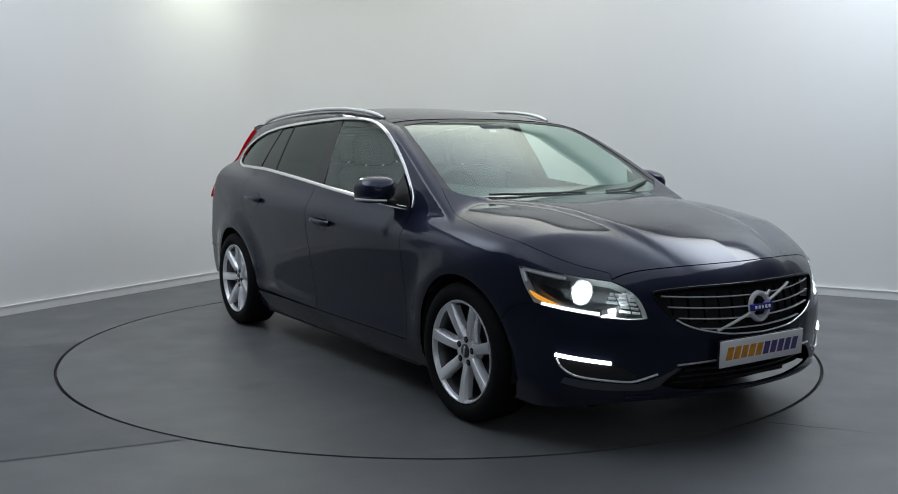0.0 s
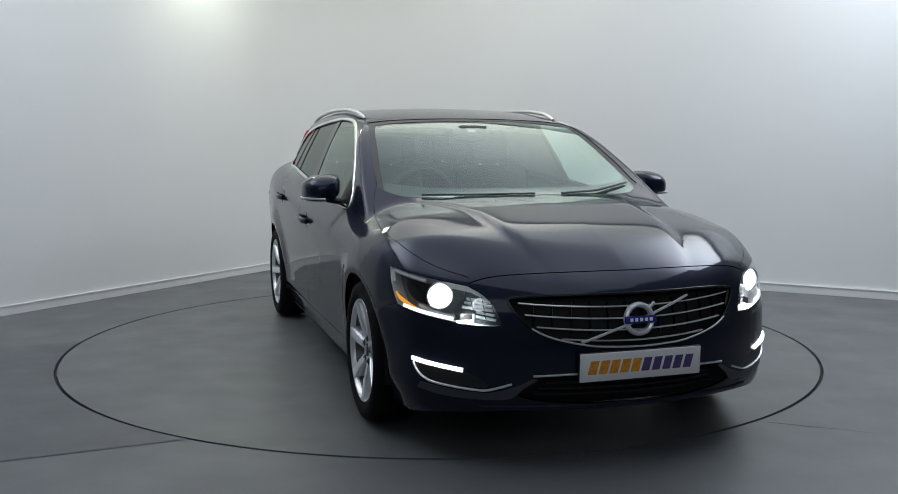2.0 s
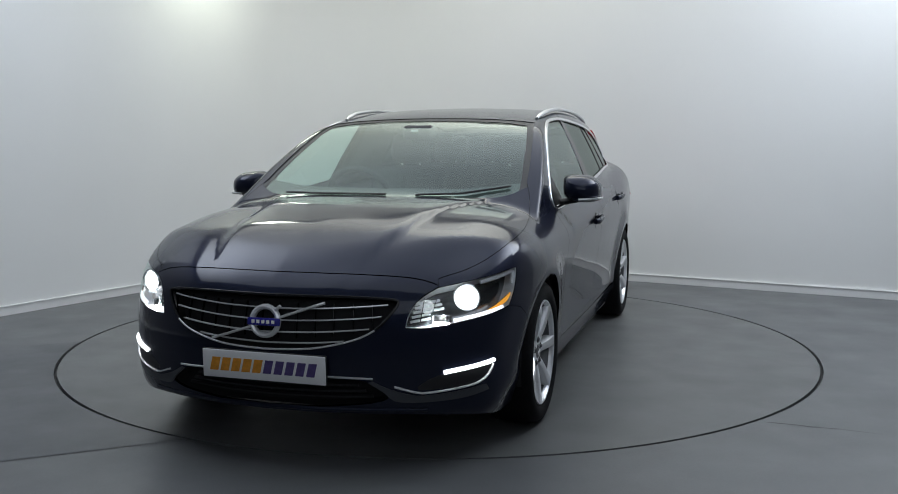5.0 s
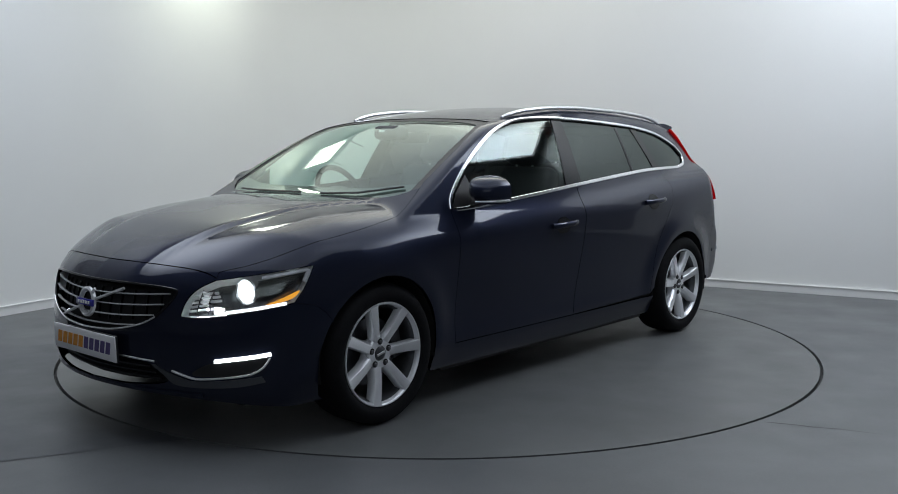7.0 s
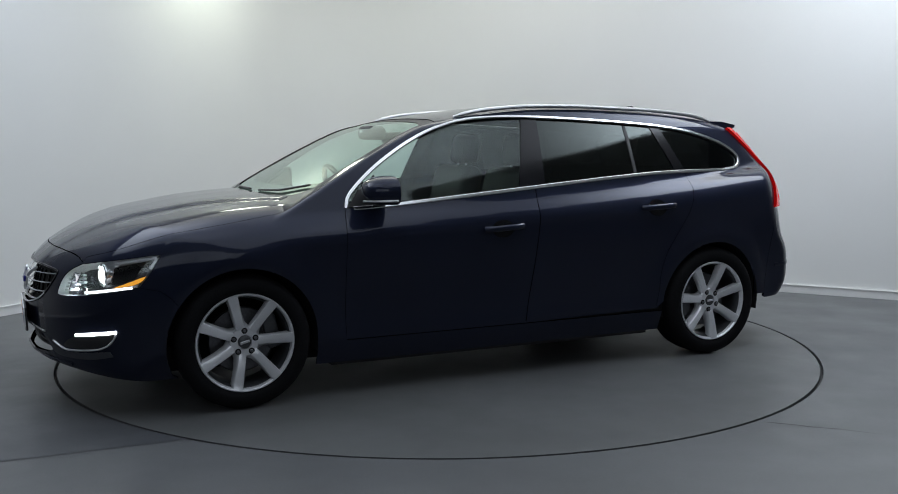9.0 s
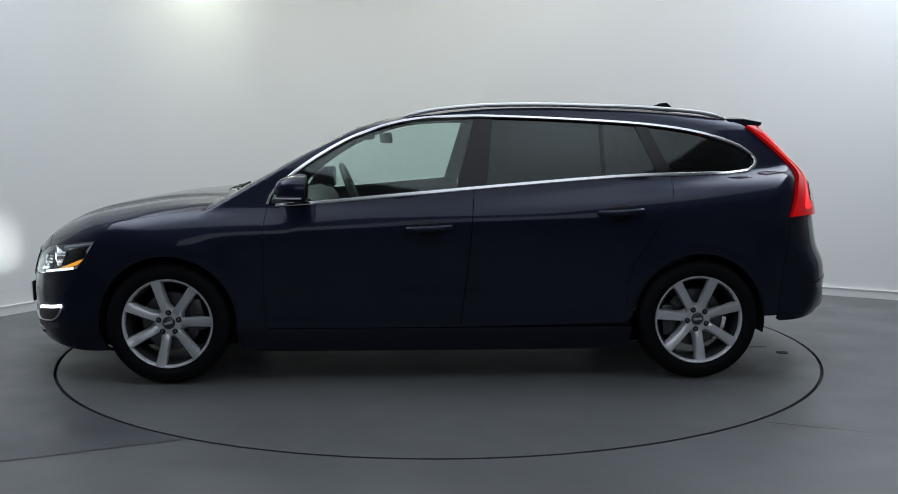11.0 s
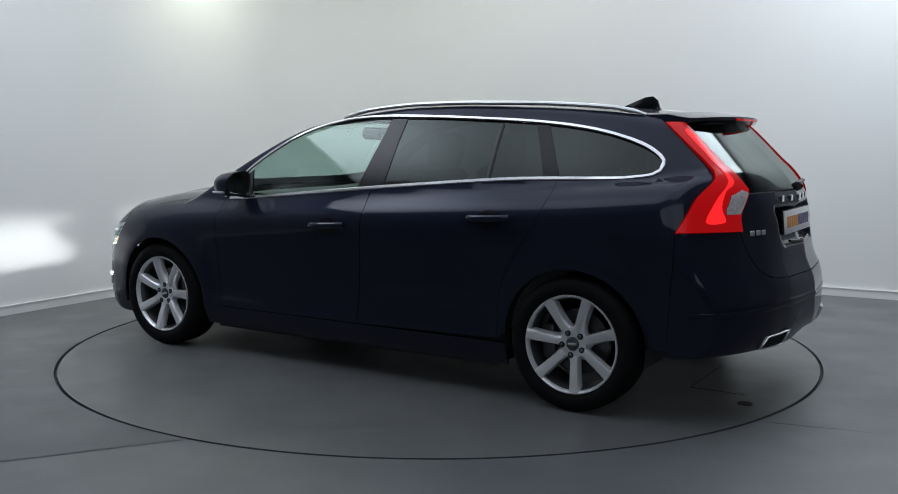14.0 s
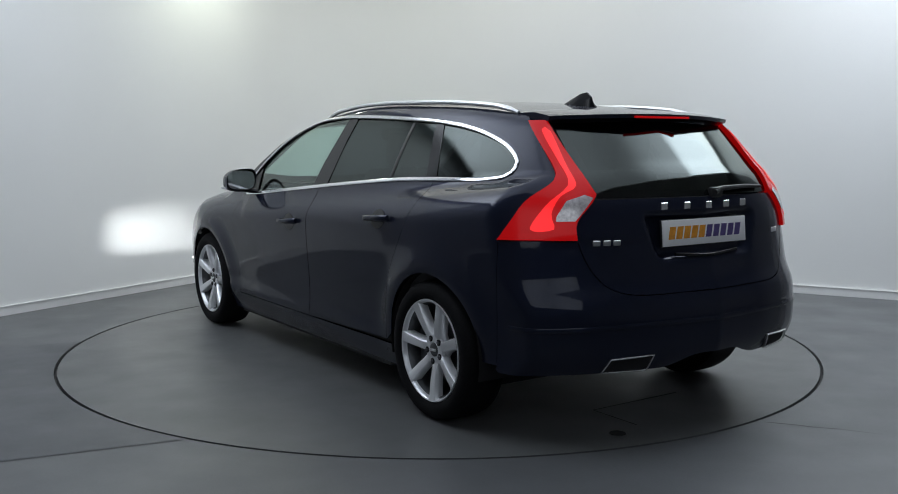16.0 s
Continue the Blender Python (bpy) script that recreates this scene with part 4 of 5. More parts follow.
        fog = panel("fog_recess", sheet("nose", recess, cell=0.02, off=0.001, edge=0.003), BLACK, car, "dark recess in the bumper corner", left)
        lip = chain(smooth_line([(45.5, 0.312), (38.5, 0.297), (32.0, 0.289), (29.6, 0.294), (25.5, 0.318), (22.0, 0.350)], view="nose"), smooth_line([(21.0, 0.346), (24.2, 0.306), (26.2, 0.272), (31, 0.262), (40, 0.268), (46.3, 0.288)], view="nose"))
        panel("lower_trim", sheet("nose", lip, cell=0.02, off=0.002, edge=0.004), GREY_TRIM, car, "grey lower trim of the bumper", left)
        part("running_light", mirrored(strip("nose", line([(47.4, 0.402), (36.0, 0.376)], view="nose"), 0.0145, 0.010, 0.0), left), DRL, fog, "lit white running light bar")
        part("fog_moulding", mirrored(strip("nose", smooth_line([(47.2, 0.388), (46.0, 0.352), (43.4, 0.323), (38.5, 0.309), (33.0, 0.300), (30.6, 0.303), (26.2, 0.328)], view="nose"), 0.008, 0.007, 0.001), left), BRIGHT, fog, "chrome moulding under the running light")


def roof_parts(car):
    front = chain(smooth_line([(0.0, 1.386), (0.2, 1.384), (0.45, 1.374), tuple(PILLAR[-1])], view="front"))
    edge_front = plan("top", onto("front", front))
    back = smooth_line([(0.55, -1.66), (0.4, -1.68), (0.0, -1.70)], view="top")
    panel("roof", sheet("top", both(chain(edge_front, ROOF_EDGE, back)), cell=0.03, edge=0.006), PAINT, car, "dark blue roof panel")
    panel("headlining", sheet("top", both(line([(0, 0.20), (0.55, 0.10), (0.55, -1.6), (0, -1.6)], view="top")), cell=0.06, off=-0.03, edge=0), LINING, car, "pale cloth headlining")
    for left in (False, True):
        s = -1 if left else 1
        y = np.linspace(0.17, -1.60, 60)
        x = np.interp(y, [-1.60, -0.8, 0.0, 0.17], [0.560, 0.600, 0.598, 0.585])
        p = onto("top", np.stack([x, y], 1))
        t = np.linspace(0, 1, 60)
        lift = 0.016 * np.minimum(1, np.minimum(t / 0.10, (1 - t) / 0.08)) ** 0.6
        path = [(s * q[0], q[1], q[2] + 0.004 + h) for q, h in zip(p, lift)]
        bm = tube(bmesh.new(), path, lambda f: 0.0135 if 0.02 < f < 0.98 else 0.009, 10, flat=0.85)
        part("roof_rail", bm, SATIN, car, "satin silver roof rail")
    # aerial fin
    bm = bmesh.new()
    prof = [(-0.085, 0.0, 0.030), (-0.07, 0.035, 0.014), (-0.045, 0.050, 0.010), (-0.01, 0.044, 0.012), (0.04, 0.022, 0.018), (0.085, 0.002, 0.012)]
    rows = [[bm.verts.new(v) for v in ((w, yy, -0.01), (w * 0.8, yy, h * 0.5), (w * 0.35, yy, h), (-w * 0.35, yy, h), (-w * 0.8, yy, h * 0.5), (-w, yy, -0.01))] for yy, h, w in prof]
    for a, b in zip(rows, rows[1:]):
        for i in range(5):
            bm.faces.new((a[i], a[i + 1], b[i + 1], b[i]))
    bm.faces.new(rows[0])
    bm.faces.new(rows[-1][::-1])
    z = onto("top", [(0, -1.37)])[0][2]
    part("aerial", bm, BLACK_GLOSS, car, "small black shark-fin aerial", m=pose(0, -1.37, z, 5) @ Matrix.Diagonal((1.1, 1.15, 1.3, 1)))
    # spoiler over the rear window
    bm = bmesh.new()
    xs = np.linspace(-0.56, 0.56, 29)
    rows = []
    for x in xs:
        f = (x / 0.56) ** 2
        y0, y1 = -1.60, -1.925 + 0.115 * f
        z0 = onto("top", [(x, y0)])[0][2] + 0.003
        z1 = 1.372 - 0.014 * f
        zm = (z0 + z1) / 2 + 0.010
        rows.append([bm.verts.new(v) for v in ((x, y0, z0), (x, (y0 + y1) / 2, zm), (x, y1, z1), (x, y1 + 0.006, z1 - 0.016), (x, y1 + 0.07, z1 - 0.035), (x, -1.72, z1 - 0.05), (x, y0, z0 - 0.03))])
    for a, b in zip(rows, rows[1:]):
        for i in range(7):
            bm.faces.new((a[i], a[(i + 1) % 7], b[(i + 1) % 7], b[i]))
    bm.faces.new(rows[0])
    bm.faces.new(rows[-1][::-1])
    sp = part("spoiler", bm, PAINT, car, "dark blue roof spoiler", angle=40)
    part("brake_light", box(bmesh.new(), (0.34, 0.012, 0.010), Matrix.Translation((0, -1.918, 1.358)), bevel=0.003), RED_LAMP, sp, "red high brake light")


def rear_end(car):
    tail_low = line([(36.0, 0.858), (52.8, 0.856)], view="stern")
    bottom = smooth_line([(53.5, 0.33), (53.0, 0.30), (42, 0.315), (31, 0.322), (20, 0.322), (15.5, 0.322), (11.5, 0.338), (6.5, 0.364), (0, 0.366)], view="stern")
    panel("rear_bumper", sheet("stern", both(chain(GATE[::-1], tail_low, CORNER_R, bottom)), cell=0.024, gap=0.0022), PAINT, car, "dark blue rear bumper skin")
    panel("rear_liner", sheet("stern", both(line([(0, 0.95), (34, 0.95), (50, 0.85), (50, 0.34), (0, 0.37)], view="stern")), cell=0.06, off=-0.07, edge=0), LINER, car)
    inner = TAIL_IN[TAIL_IN[:, 1] <= 1.02]
    glass_low = smooth_line([(32.0, 1.018), (20, 1.02), (0, 1.02)], view="stern")

    def hollow(uv):
        a, z = np.abs(uv[:, 0]), uv[:, 1]
        w = np.clip((21.0 - 20 * (0.98 - z) - a) / 2.4, 0, 1) * np.clip((z - 0.762) / 0.03, 0, 1) * np.clip((0.958 - z) / 0.02, 0, 1)
        return 0.034 * w * w * (3 - 2 * w)

    gate = panel("tailgate", sheet("stern", both(chain(glass_low[::-1], inner[::-1], GATE)), cell=0.016, gap=0.0018, dish=hollow), PAINT, car, "dark blue tailgate with a hollow for the plate")
    rim = both(chain(line([(0.0, 1.024), (0.525, 1.026)], view="back"), smooth_line([(0.525, 1.026), (0.548, 1.06), (0.552, 1.16), (0.54, 1.25), (0.53, 1.33)], view="back"), line([(0.53, 1.33), (0.0, 1.345)], view="back")))
    hole = both(chain(line([(0.0, 1.05), (0.47, 1.05)], view="back"), smooth_line([(0.47, 1.05), (0.495, 1.07), (0.50, 1.16), (0.488, 1.25), (0.475, 1.30)], view="back"), line([(0.475, 1.30), (0.0, 1.31)], view="back")))
    ob = panel("rear_window", sheet("back", rim, cell=0.03, off=-0.003, edge=0.004), DARK_GLASS, car, "dark privacy glass in the tailgate")
    ob.visible_shadow = False
    panel("window_border", sheet("back", inset(rim, 0.003), [hole], cell=0.03, off=-0.009, edge=0), BLACK, car)
    for left in (False, True):
        out = chain(TAIL_OUT, tail_low[::-1], TAIL_IN)
        lamp = panel("tail_lamp", sheet("stern", out, cell=0.02, off=0.016, edge=0.03, gap=0.002), RED_LAMP, car, "tall red tail lamp, lit", left)
        panel("lamp_lining", sheet("stern", inset(out, -0.035, "stern"), cell=0.05, off=-0.03, edge=0), DASH, car, left=left)
        core = smooth_line([(44.6, 1.29), (40.8, 1.18), (38.0, 1.09), (38.8, 1.05), (42.8, 0.99), (45.8, 0.90), (40.9, 0.90), (41.5, 0.96), (39.6, 1.025), (36.3, 1.065), (38.2, 1.14), (42.3, 1.28)], view="stern", closed=True)
        panel("light_guide", sheet("stern", core, cell=0.02, off=0.019, edge=0.004), RED_GLOW, lamp, "brighter glowing red band", left)
        white = line([(32.6, 1.018), (34.5, 1.03), (38.4, 1.008), (40.4, 0.95), (40.5, 0.93), (36.6, 0.932), (32.6, 1.018)], view="stern")[:-1]
        panel("reversing_light", sheet("stern", white, cell=0.02, off=0.020, edge=0.004), CLEAR_LAMP, lamp, "clear reversing light", left)
        tip = line([(31.0, 0.334), (29.2, 0.388), (19.2, 0.394), (20.4, 0.330), (31.0, 0.334)], view="stern")
        # no opening here: a dark sheet on the bumper gives the mouth's shade
        ex = panel("exhaust_mouth_shade", sheet("stern", tip[:-1], cell=0.02, off=0.003, edge=0.003), LINER, car, "flat dark sheet for the shaded mouth of the exhaust", left)
        part("exhaust_trim", mirrored(strip("stern", tip[:-1], 0.008, 0.010, 0.003, closed=True), left), CHROME, ex, "chrome exhaust trim")
    part("bumper_crease", strip("stern", smooth_line([(-50, 0.50), (-25, 0.515), (0, 0.515), (25, 0.515), (50, 0.50)], view="stern"), 0.02, 0.004, 0.0), PAINT, car)
    part("tailgate_handle", strip("stern", smooth_line([(-11, 0.785), (0, 0.775), (11, 0.785)], view="stern"), 0.014, 0.008, -0.006), BLACK_GLOSS, gate)
    for x in np.linspace(-0.235, 0.265, 5):
        part("tailgate_letter", box(bmesh.new(), (0.038, 0.006, 0.030), Matrix.Translation((float(x), onto("back", [(x, 0.985)])[0][1] - 0.004, 0.985)), bevel=0.002, seg=1), CHROME, gate, "small chrome mark")
    for xs, z in (((-0.563, -0.520, -0.477), 0.845), ((0.525, 0.56), 0.848)):
        for x in xs:
            p = onto("back", [(x, z)])[0]
            n = slope(np.array([p]))[0]
            part("model_mark", box(bmesh.new(), (0.034, 0.006, 0.024), Matrix.Translation(Vector(p)) @ pose(0, 0, 0, 0, 0, math.degrees(math.atan2(n[0], -n[1]))) @ Matrix.Shear("XZ", 4, (0.0, 0.0)), bevel=0.003, seg=1), SATIN, gate, "small silver mark")
    # rear wiper
    p = [onto("back", [(x, z)])[0] + np.array([0, -0.018, 0]) for x, z in ((0.06, 1.035), (0.12, 1.05), (0.30, 1.055), (0.45, 1.05))]
    bm = tube(bmesh.new(), p, lambda f: 0.017 - 0.008 * f, 8, flat=0.8)
    part("rear_wiper", bm, BLACK, car, "black rear wiper arm")
    z = onto("back", [(0.08, 1.035)])[0]
    part("wiper_pivot", box(bmesh.new(), (0.07, 0.03, 0.045), Matrix.Translation(Vector(z) + Vector((0, -0.01, 0))), bevel=0.01), BLACK, car)


def number_plate(car, m, label):
    root = new("number_plate")
    root.parent = car
    tagged(root, label)
    part("plate", box(bmesh.new(), (0.520, 0.010, 0.109), bevel=0.002), PLATE, root)
    part("holder", box(bmesh.new(), (0.526, 0.010, 0.115), Matrix.Translation((0, 0.006, 0)), bevel=0.003), BLACK, root)
    for i in range(10):
        mat = ORANGE if i < 5 else PURPLE
        w = 0.036 if i < 5 else 0.034
        x = -0.205 + i * 0.0455
        bm = bmesh.new()
        v = [bm.verts.new((x + dx + dz * 0.25, -0.006, dz)) for dx, dz in ((-w / 2, -0.026), (w / 2, -0.026), (w / 2, 0.026), (-w / 2, 0.026))]
        f = bm.faces.new(v)
        r = bmesh.ops.extrude_face_region(bm, geom=[f])
        bmesh.ops.translate(bm, verts=[g for g in r["geom"] if isinstance(g, bmesh.types.BMVert)], vec=(0, 0.003, 0))
        part("print_bar", bm, mat, root, smooth=False)
    root.matrix_basis = m


def wheel(car, y, left, turn):
    root = new("wheel")
    root.parent = car
    tagged(root, "seven-spoke silver alloy wheel with a black tyre")
    s = -1 if left else 1
    root.matrix_basis = pose(s * 0.793, y, HUB_Z, 0, 0, 180 if left else 0) @ pose(0, 0, 0, -turn)
    bm = bmesh.new()
    lathe(bm, [(0.226, -0.10), (0.255, -0.108), (0.295, -0.106), (0.311, -0.092), (0.3165, -0.06), (0.318, 0.0), (0.3165, 0.06), (0.311, 0.090), (0.300, 0.103), (0.282, 0.110), (0.262, 0.111), (0.246, 0.106), (0.236, 0.098), (0.226, 0.094)], 72)
    part("tyre", bm, TYRE, root, "black rubber tyre")
    bm = bmesh.new()
    lathe(bm, [(0.222, -0.09), (0.205, -0.07), (0.203, 0.03), (0.210, 0.066), (0.217, 0.080)], 60)
    part("barrel", bm, ALLOY_DARK, root)
    bm = bmesh.new()
    lathe(bm, [(0.216, 0.070), (0.220, 0.094), (0.226, 0.101), (0.231, 0.102), (0.234, 0.096), (0.230, 0.088)], 72)
    part("rim", bm, ALLOY, root, "silver alloy rim edge")
    bm = bmesh.new()
    lathe(bm, [(0.001, -0.0), (0.150, -0.0), (0.155, 0.008), (0.155, -0.02)], 48)
    part("brake_disc", bm, STEEL, root, "bare steel brake disc")
    bm = box(bmesh.new(), (0.05, 0.07, 0.17), Matrix.Translation((0.01, 0.145, 0.0)), bevel=0.015)
    part("brake_caliper", bm, ALLOY_DARK, root)
    for i in range(7):
        bm = bmesh.new()
        # a flat face with one steep edge and one long sculpted flank that runs out into the hub
        prof = [(0.040, -0.020, 0.022, 0.060, 0.030), (0.062, -0.021, 0.018, 0.074, 0.026), (0.090, -0.022, 0.015, 0.081, 0.014), (0.13, -0.0235, 0.0165, 0.089, 0.009), (0.18, -0.026, 0.019, 0.095, 0.007), (0.2135, -0.028, 0.0215, 0.098, 0.006), (0.226, -0.029, 0.0225, 0.1025, 0.005)]
        rows = []
        for r, a, b, h, flank in prof:
            rows.append([bm.verts.new((x, t, r)) for t, x in ((a - 0.003, h - 0.040), (a, h - 0.004), (a + 0.003, h), (b - 0.003, h), (b, h - 0.003), (b + flank, h - 0.030), (b + flank, h - 0.044))])
        for p, q in zip(rows, rows[1:]):
            for k in range(6):
                bm.faces.new((p[k], p[k + 1], q[k + 1], q[k]))
        bmesh.ops.rotate(bm, verts=bm.verts, cent=(0, 0, 0), matrix=Matrix.Rotation(2 * math.pi * i / 7, 3, "X"))
        part("spoke", bm, ALLOY, root, angle=50)
    bm = bmesh.new()
    lathe(bm, [(0.072, 0.030), (0.072, 0.064), (0.066, 0.072), (0.034, 0.074), (0.032, 0.066), (0.001, 0.066)], 40)
    part("hub", bm, ALLOY, root)
    bm = bmesh.new()
    lathe(bm, [(0.031, 0.066), (0.030, 0.074), (0.024, 0.078), (0.001, 0.079)], 32)
    cap = part("hub_cap", bm, ALLOY_DARK, root, "dark grey hub cap")
    part("cap_bar", box(bmesh.new(), (0.004, 0.046, 0.012), Matrix.Translation((0.079, 0, 0)), bevel=0.001, seg=1), SATIN, cap)
    for i in range(5):
        a = math.radians(76) - 2 * math.pi * i / 5
        m = Matrix.Translation((0, 0.054 * math.cos(a), 0.054 * math.sin(a)))
        # dark disc on the hub face, for the shade inside a bolt well
        bm = bmesh.new()
        lathe(bm, [(0.0145, 0.070), (0.0145, 0.0750), (0.001, 0.0750)], 16, m)
        well = part("bolt_well_shade", bm, LINER, root)
        bm = bmesh.new()
        lathe(bm, [(0.0085, 0.072), (0.0085, 0.080), (0.006, 0.082), (0.001, 0.082)], 6, m)
        part("bolt", bm, STEEL, well, smooth=False)


def door_mirror(car, left):
    root = new("door_mirror")
    root.parent = car
    tagged(root, "dark blue door mirror with a silver lower line")
    s = -1 if left else 1

    def shell(bm, grow, y0, y1):
        rings = []
        for k in range(11):
            f = k / 10
            y = y0 + (y1 - y0) * f
            q = math.sqrt(max(0.0, 1 - (f * 0.97) ** 2.6)) * grow
            ring = []
            for i in range(28):
                a = 2 * math.pi * i / 28
                c, d = math.cos(a), math.sin(a)
                e = 0.62
                x = 0.098 * math.copysign(abs(c) ** e, c) * q * (1.0 if c < 0 else 0.98)
                z = 0.070 * math.copysign(abs(d) ** e, d) * q * (1 - 0.16 * (c > 0) * c)
                ring.append(bm.verts.new((s * (0.940 + x), y, 1.016 + z + (0.012 * -c))))
            rings.append(ring)
        for a, b in zip(rings, rings[1:]):
            for i in range(28):
                bm.faces.new((a[i], a[(i + 1) % 28], b[(i + 1) % 28], b[i]))
        bm.faces.new(rings[-1])
        return rings

    bm = bmesh.new()
    shell(bm, 1.0, 0.660, 0.815)
    part("housing", bm, PAINT, root, "dark blue mirror housing", angle=60)
    bm = bmesh.new()
    r = shell(bm, 0.93, 0.656, 0.72)
    part("inner_rim", bm, BLACK, root, angle=60)
    bm = bmesh.new()
    v = [bm.verts.new((s * (0.940 + 0.087 * math.copysign(abs(math.cos(a)) ** 0.62, math.cos(a))), 0.659, 1.018 + 0.058 * math.copysign(abs(math.sin(a)) ** 0.62, math.sin(a)))) for a in np.linspace(0, 2 * math.pi, 28, endpoint=False)]
    bm.faces.new(v)
    bmesh.ops.solidify(bm, geom=bm.faces[:], thickness=0.003)
    part("mirror_glass", bm, MIRROR, root, "silver mirror glass", smooth=False)
    path = [(s * (0.930 + 0.107 * math.sin(a)), 0.674 + 0.140 * max(0, math.cos(a)) ** 0.55, 0.966 + 0.004 * math.sin(a)) for a in np.radians(np.linspace(5, 92, 16))]
    part("indicator_line", tube(bmesh.new(), path, 0.006, 8), SATIN, root, "silver indicator line")
    bm = tube(bmesh.new(), [(s * 0.80, 0.69, 0.942), (s * 0.86, 0.70, 0.950), (s * 0.92, 0.72, 0.962)], lambda f: 0.030 - 0.004 * f, 12, flat=0.6)
    part("arm", bm, BLACK, root)
    tri = chain(line([(0.855, 0.934), (0.80, 1.005), (0.70, 1.09), (0.655, 0.947), (0.855, 0.934)]))
    panel("mirror_base", sheet("side", tri, cell=0.03, off=-0.001, edge=0.008), BLACK, car, "black triangle at the mirror's foot", left)


def door_handle(car, y, z, left):
    s = -1 if left else 1
    root = new("door_handle")
    root.parent = car
    tagged(root, "dark blue pull handle over a dark disc for a shaded hollow")
    q = onto("side", [(y, z)])[0]
    # the hollow's shade as a flat dark disc on the door skin
    a = np.linspace(0, 2 * math.pi, 32, endpoint=False)
    cup_shade = np.stack([y + 0.064 * np.cos(a), z - 0.002 + 0.046 * np.sin(a)], 1)
    panel("cup_shade", sheet("side", cup_shade, cell=0.012, off=0.0015, edge=0.003), BLACK_GLOSS, root, "flat dark disc for the shade in the handle's hollow", left)
    p = [(s * (onto("side", [(y + d, z + 0.05 * d)])[0][0] + 0.006 + 0.024 * (1 - (d / 0.118) ** 4)), y + d, z + 0.004 - 0.05 * d) for d in np.linspace(-0.112, 0.112, 15)]
    part("grip", tube(bmesh.new(), p, 0.0145, 10, flat=1.1), PAINT, root)


def seat(car, x, y):
    root = new("seat")
    root.parent = car
    tagged(root, "charcoal leather seat with a headrest")
    part("cushion", box(bmesh.new(), (0.50, 0.52, 0.16), pose(x, y, 0.50, 6), bevel=0.06, seg=4), SEAT, root)
    part("backrest", box(bmesh.new(), (0.50, 0.14, 0.62), pose(x, y - 0.31, 0.80, 14), bevel=0.06, seg=4), SEAT, root)
    part("headrest", box(bmesh.new(), (0.27, 0.10, 0.19), pose(x, y - 0.42, 1.205, 10), bevel=0.045, seg=4), SEAT, root)
    for d in (-0.06, 0.06):
        part("headrest_post", tube(bmesh.new(), [(x + d, y - 0.39, 1.05), (x + d, y - 0.41, 1.18)], 0.007, 8), SATIN, root)


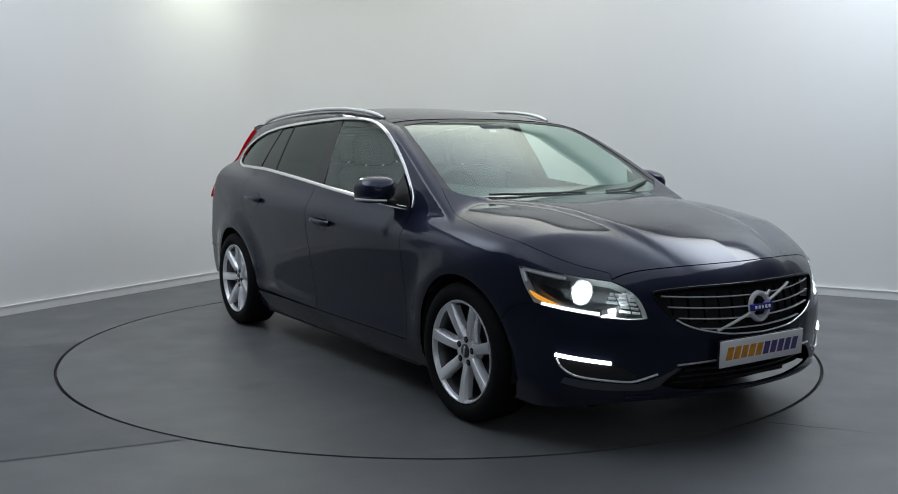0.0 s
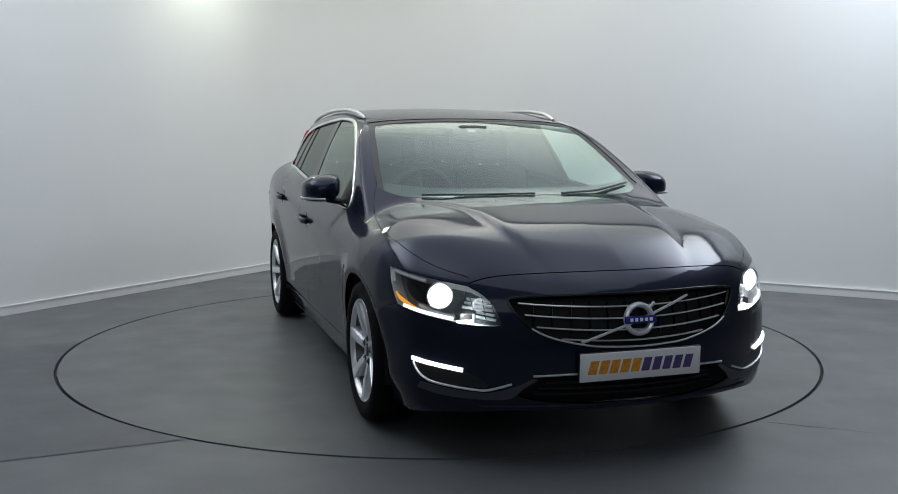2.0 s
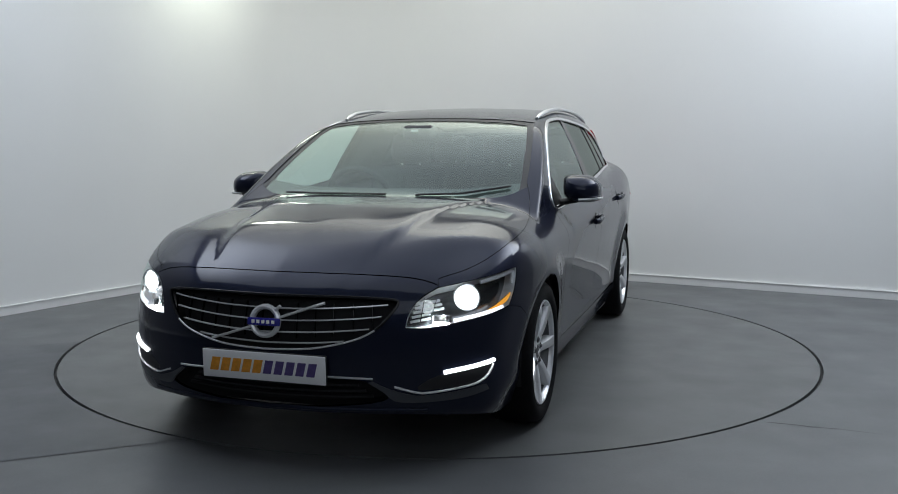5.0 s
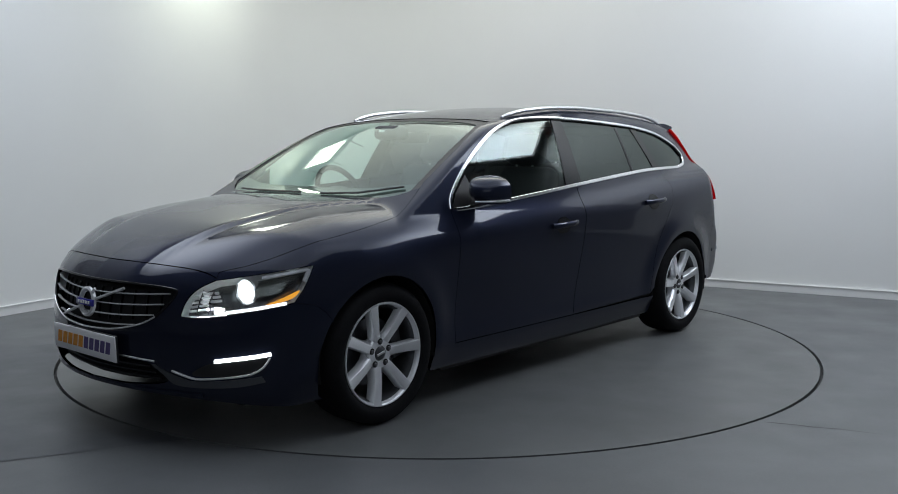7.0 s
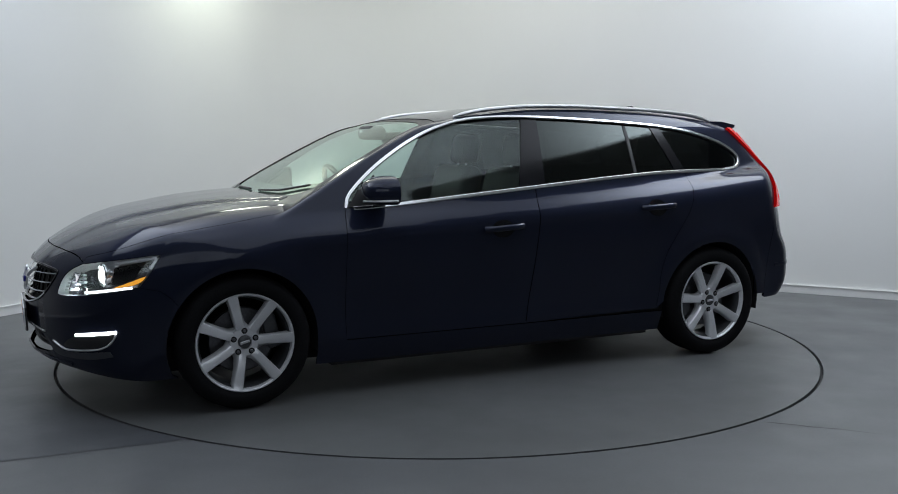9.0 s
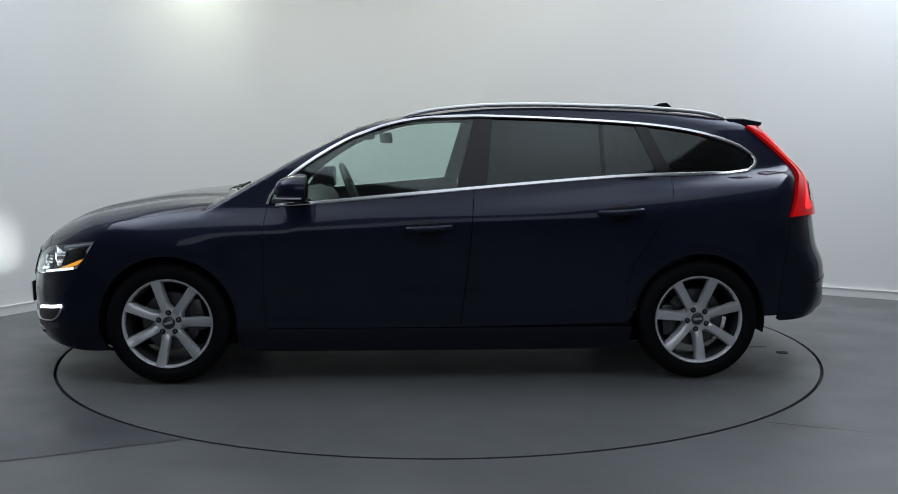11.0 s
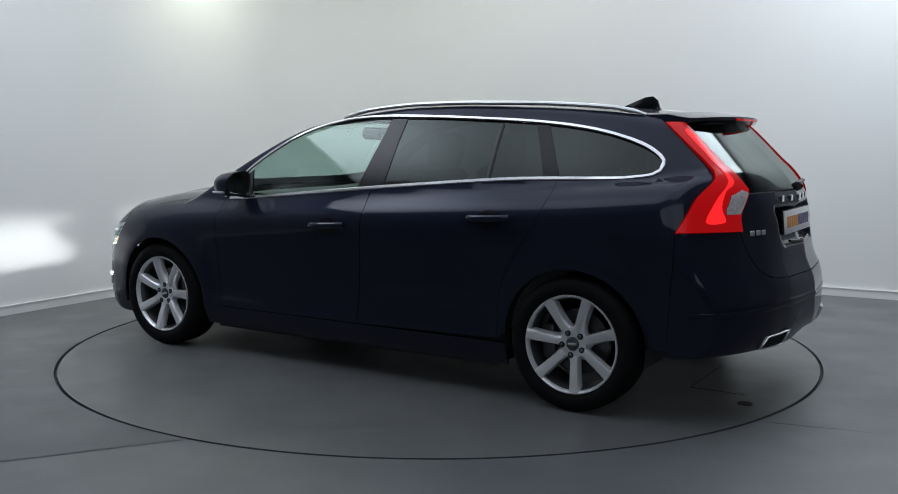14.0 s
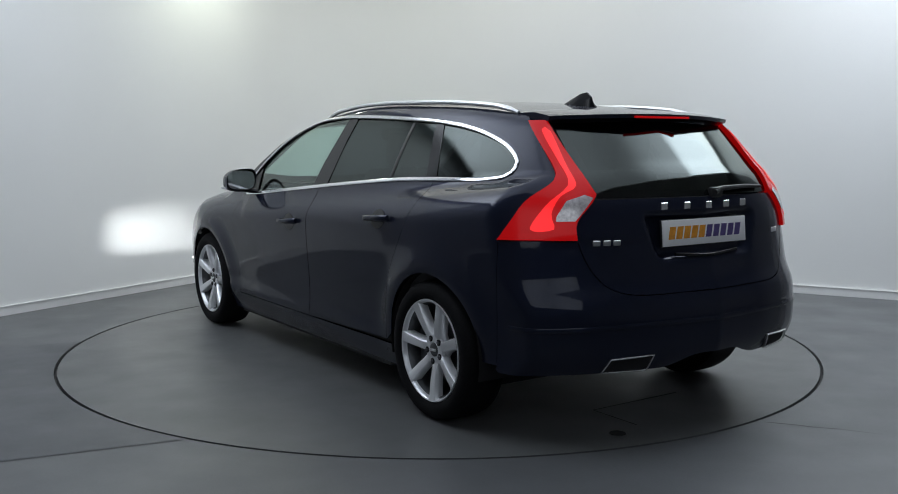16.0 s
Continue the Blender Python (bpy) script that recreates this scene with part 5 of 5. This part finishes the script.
def cabin(car):
    for x in (-0.36, 0.36):
        seat(car, x, 0.05)
    for x in (-0.40, 0.0, 0.40):
        seat(car, x, -0.88)
    bm = bmesh.new()
    xs = np.linspace(-0.72, 0.72, 25)
    rows = []
    for x in xs:
        hood = 0.035 * math.exp(-((x - 0.36) / 0.17) ** 2)
        f = 0.12 * (x / 0.72) ** 2
        rows.append([bm.verts.new(v) for v in ((x, 1.06 - f, 0.93), (x, 0.92 - f, 0.955), (x, 0.72 - f * 0.5, 0.95 + hood), (x, 0.62, 0.90 + hood * 0.5), (x, 0.60, 0.75), (x, 0.66, 0.55), (x, 1.0 - f, 0.50))])
    for a, b in zip(rows, rows[1:]):
        for i in range(6):
            bm.faces.new((a[i], a[i + 1], b[i + 1], b[i]))
    part("dashboard", bm, DASH, car, "soft dark grey dashboard", angle=70)
    sw = new("steering_wheel")
    sw.parent = car
    tagged(sw, "dark leather steering wheel")
    bm = bmesh.new()
    lathe(bm, [(0.187 + 0.016 * math.cos(a), 0.016 * math.sin(a)) for a in np.linspace(0, 2 * math.pi, 13)], 40, axis="Z")
    part("rim", bm, SEAT, sw)
    bm = box(bmesh.new(), (0.15, 0.13, 0.05), bevel=0.02)
    part("boss", bm, DASH, sw)
    for a in (0, 180, 270):
        part("spoke", box(bmesh.new(), (0.13, 0.035, 0.018), pose(0, 0, 0, 0, 0, a) @ Matrix.Translation((0.125, 0, 0)), bevel=0.006), SATIN, sw)
    sw.matrix_basis = pose(0.36, 0.50, 0.93, 68)
    p = onto("front", [(0.0, 1.33)])[0]
    part("sensor_box", box(bmesh.new(), (0.19, 0.12, 0.08), Matrix.Translation((0.03, p[1] - 0.062, 1.303)), bevel=0.03, seg=3), DASH, car, "dark sensor box behind the windscreen")
    part("sensor_eye", box(bmesh.new(), (0.045, 0.01, 0.014), Matrix.Translation((0.045, p[1] - 0.004, 1.312)), bevel=0.003), PLATE, car)
    part("rear_view_mirror", box(bmesh.new(), (0.24, 0.035, 0.065), pose(0.0, p[1] - 0.19, 1.275, -8, 0, 12), bevel=0.014, seg=3), BLACK, car, "black interior mirror")
    # floor pan and underside
    bm = box(bmesh.new(), (1.24, 3.5, 0.12), Matrix.Translation((0, 0.20, 0.215)))
    part("floor_pan", bm, LINER, car, smooth=False)
    bm = box(bmesh.new(), (1.66, 1.9, 0.12), Matrix.Translation((0, 0.0, 0.215)))
    part("cabin_floor", bm, LINER, car, smooth=False)
    for left in (False, True):
        s = -1 if left else 1
        trim = chain(line([(0.85, 0.86), (0.85, 0.35), (-1.2, 0.35), (-1.5, 0.9), (-1.5, 1.02), (-0.8, 1.02), (0.3, 0.93), (0.85, 0.86)]))
        panel("door_trim", sheet("side", trim, cell=0.08, off=-0.07, edge=0), DASH, car, left=left)
    part("load_cover", box(bmesh.new(), (1.30, 0.75, 0.03), Matrix.Translation((0, -1.62, 0.98)), bevel=0.01), DASH, car)
    part("rear_bulkhead", box(bmesh.new(), (1.30, 0.04, 0.55), Matrix.Translation((0, -1.28, 0.68)), bevel=0.01), DASH, car)
    part("front_bulkhead", box(bmesh.new(), (1.30, 0.04, 0.55), Matrix.Translation((0, 1.02, 0.62)), bevel=0.01), LINER, car)
    # front wipers
    for pts in (((0.52, 1.085), (0.30, 1.128), (-0.05, 1.146)), ((-0.20, 1.138), (-0.42, 1.085), (-0.64, 0.99))):
        q = [onto("top", [v])[0] + np.array([0, 0, 0.007]) for v in pts]
        part("wiper", tube(bmesh.new(), q, 0.007, 6, flat=0.8), BLACK, car, "black windscreen wiper")


car = new("car")
tagged(car, "dark blue metallic estate car with lit headlights on the turntable", "car")
for flag in (False, True):
    side_panels(car, flag)
front_end(car)
roof_parts(car)
rear_end(car)
number_plate(car, pose(0, 2.309, 0.398, 2, 0, 180), "white plate with slanted orange and purple bars")
number_plate(car, pose(0, -2.176, 0.873, -5), "white plate with slanted orange and purple bars")
for flag in (False, True):
    for hub, turn in ((HUB_F, -14 if flag else 282), (HUB_R, 175.3 if flag else 10)):
        wheel(car, hub, flag, turn)
    door_mirror(car, flag)
    door_handle(car, 0.036, 0.805, flag)
    door_handle(car, -0.957, 0.885, flag)
cabin(car)


# ---- what moves: the turntable carries the car round ----
TURN = [(0.0, -32.91), (0.5, -31.43), (1.0, -28.21), (1.5, -23.63), (2.0, -17.53), (2.5, -11.72), (3.0, -5.64), (3.5, 0.11), (4.0, 6.30), (4.5, 12.03),
        (5.0, 18.16), (5.625, 25.53), (6.25, 32.90), (6.875, 40.26), (7.5, 47.63), (8.0, 53.65), (8.5, 59.31), (9.0, 65.22), (9.625, 72.35), (10.25, 79.48), (10.875, 86.62),
        (11.5, 93.75), (12.0, 100.0), (12.5, 105.69), (13.0, 111.6), (13.5, 117.14), (14.0, 123.03), (14.5, 128.74), (15.0, 134.59), (15.5, 140.19), (16.0, 146.28)]


def motions():
    walk(car, [(t, pose(0.005, -0.080, 0, 0, 0, 180 - a) @ pose(-0.061, 0.056, 0)) for t, a in TURN])
    walk(turntable, [(t, pose(0, 0, 0, 0, 0, 180 - a)) for t, a in TURN])


motions()
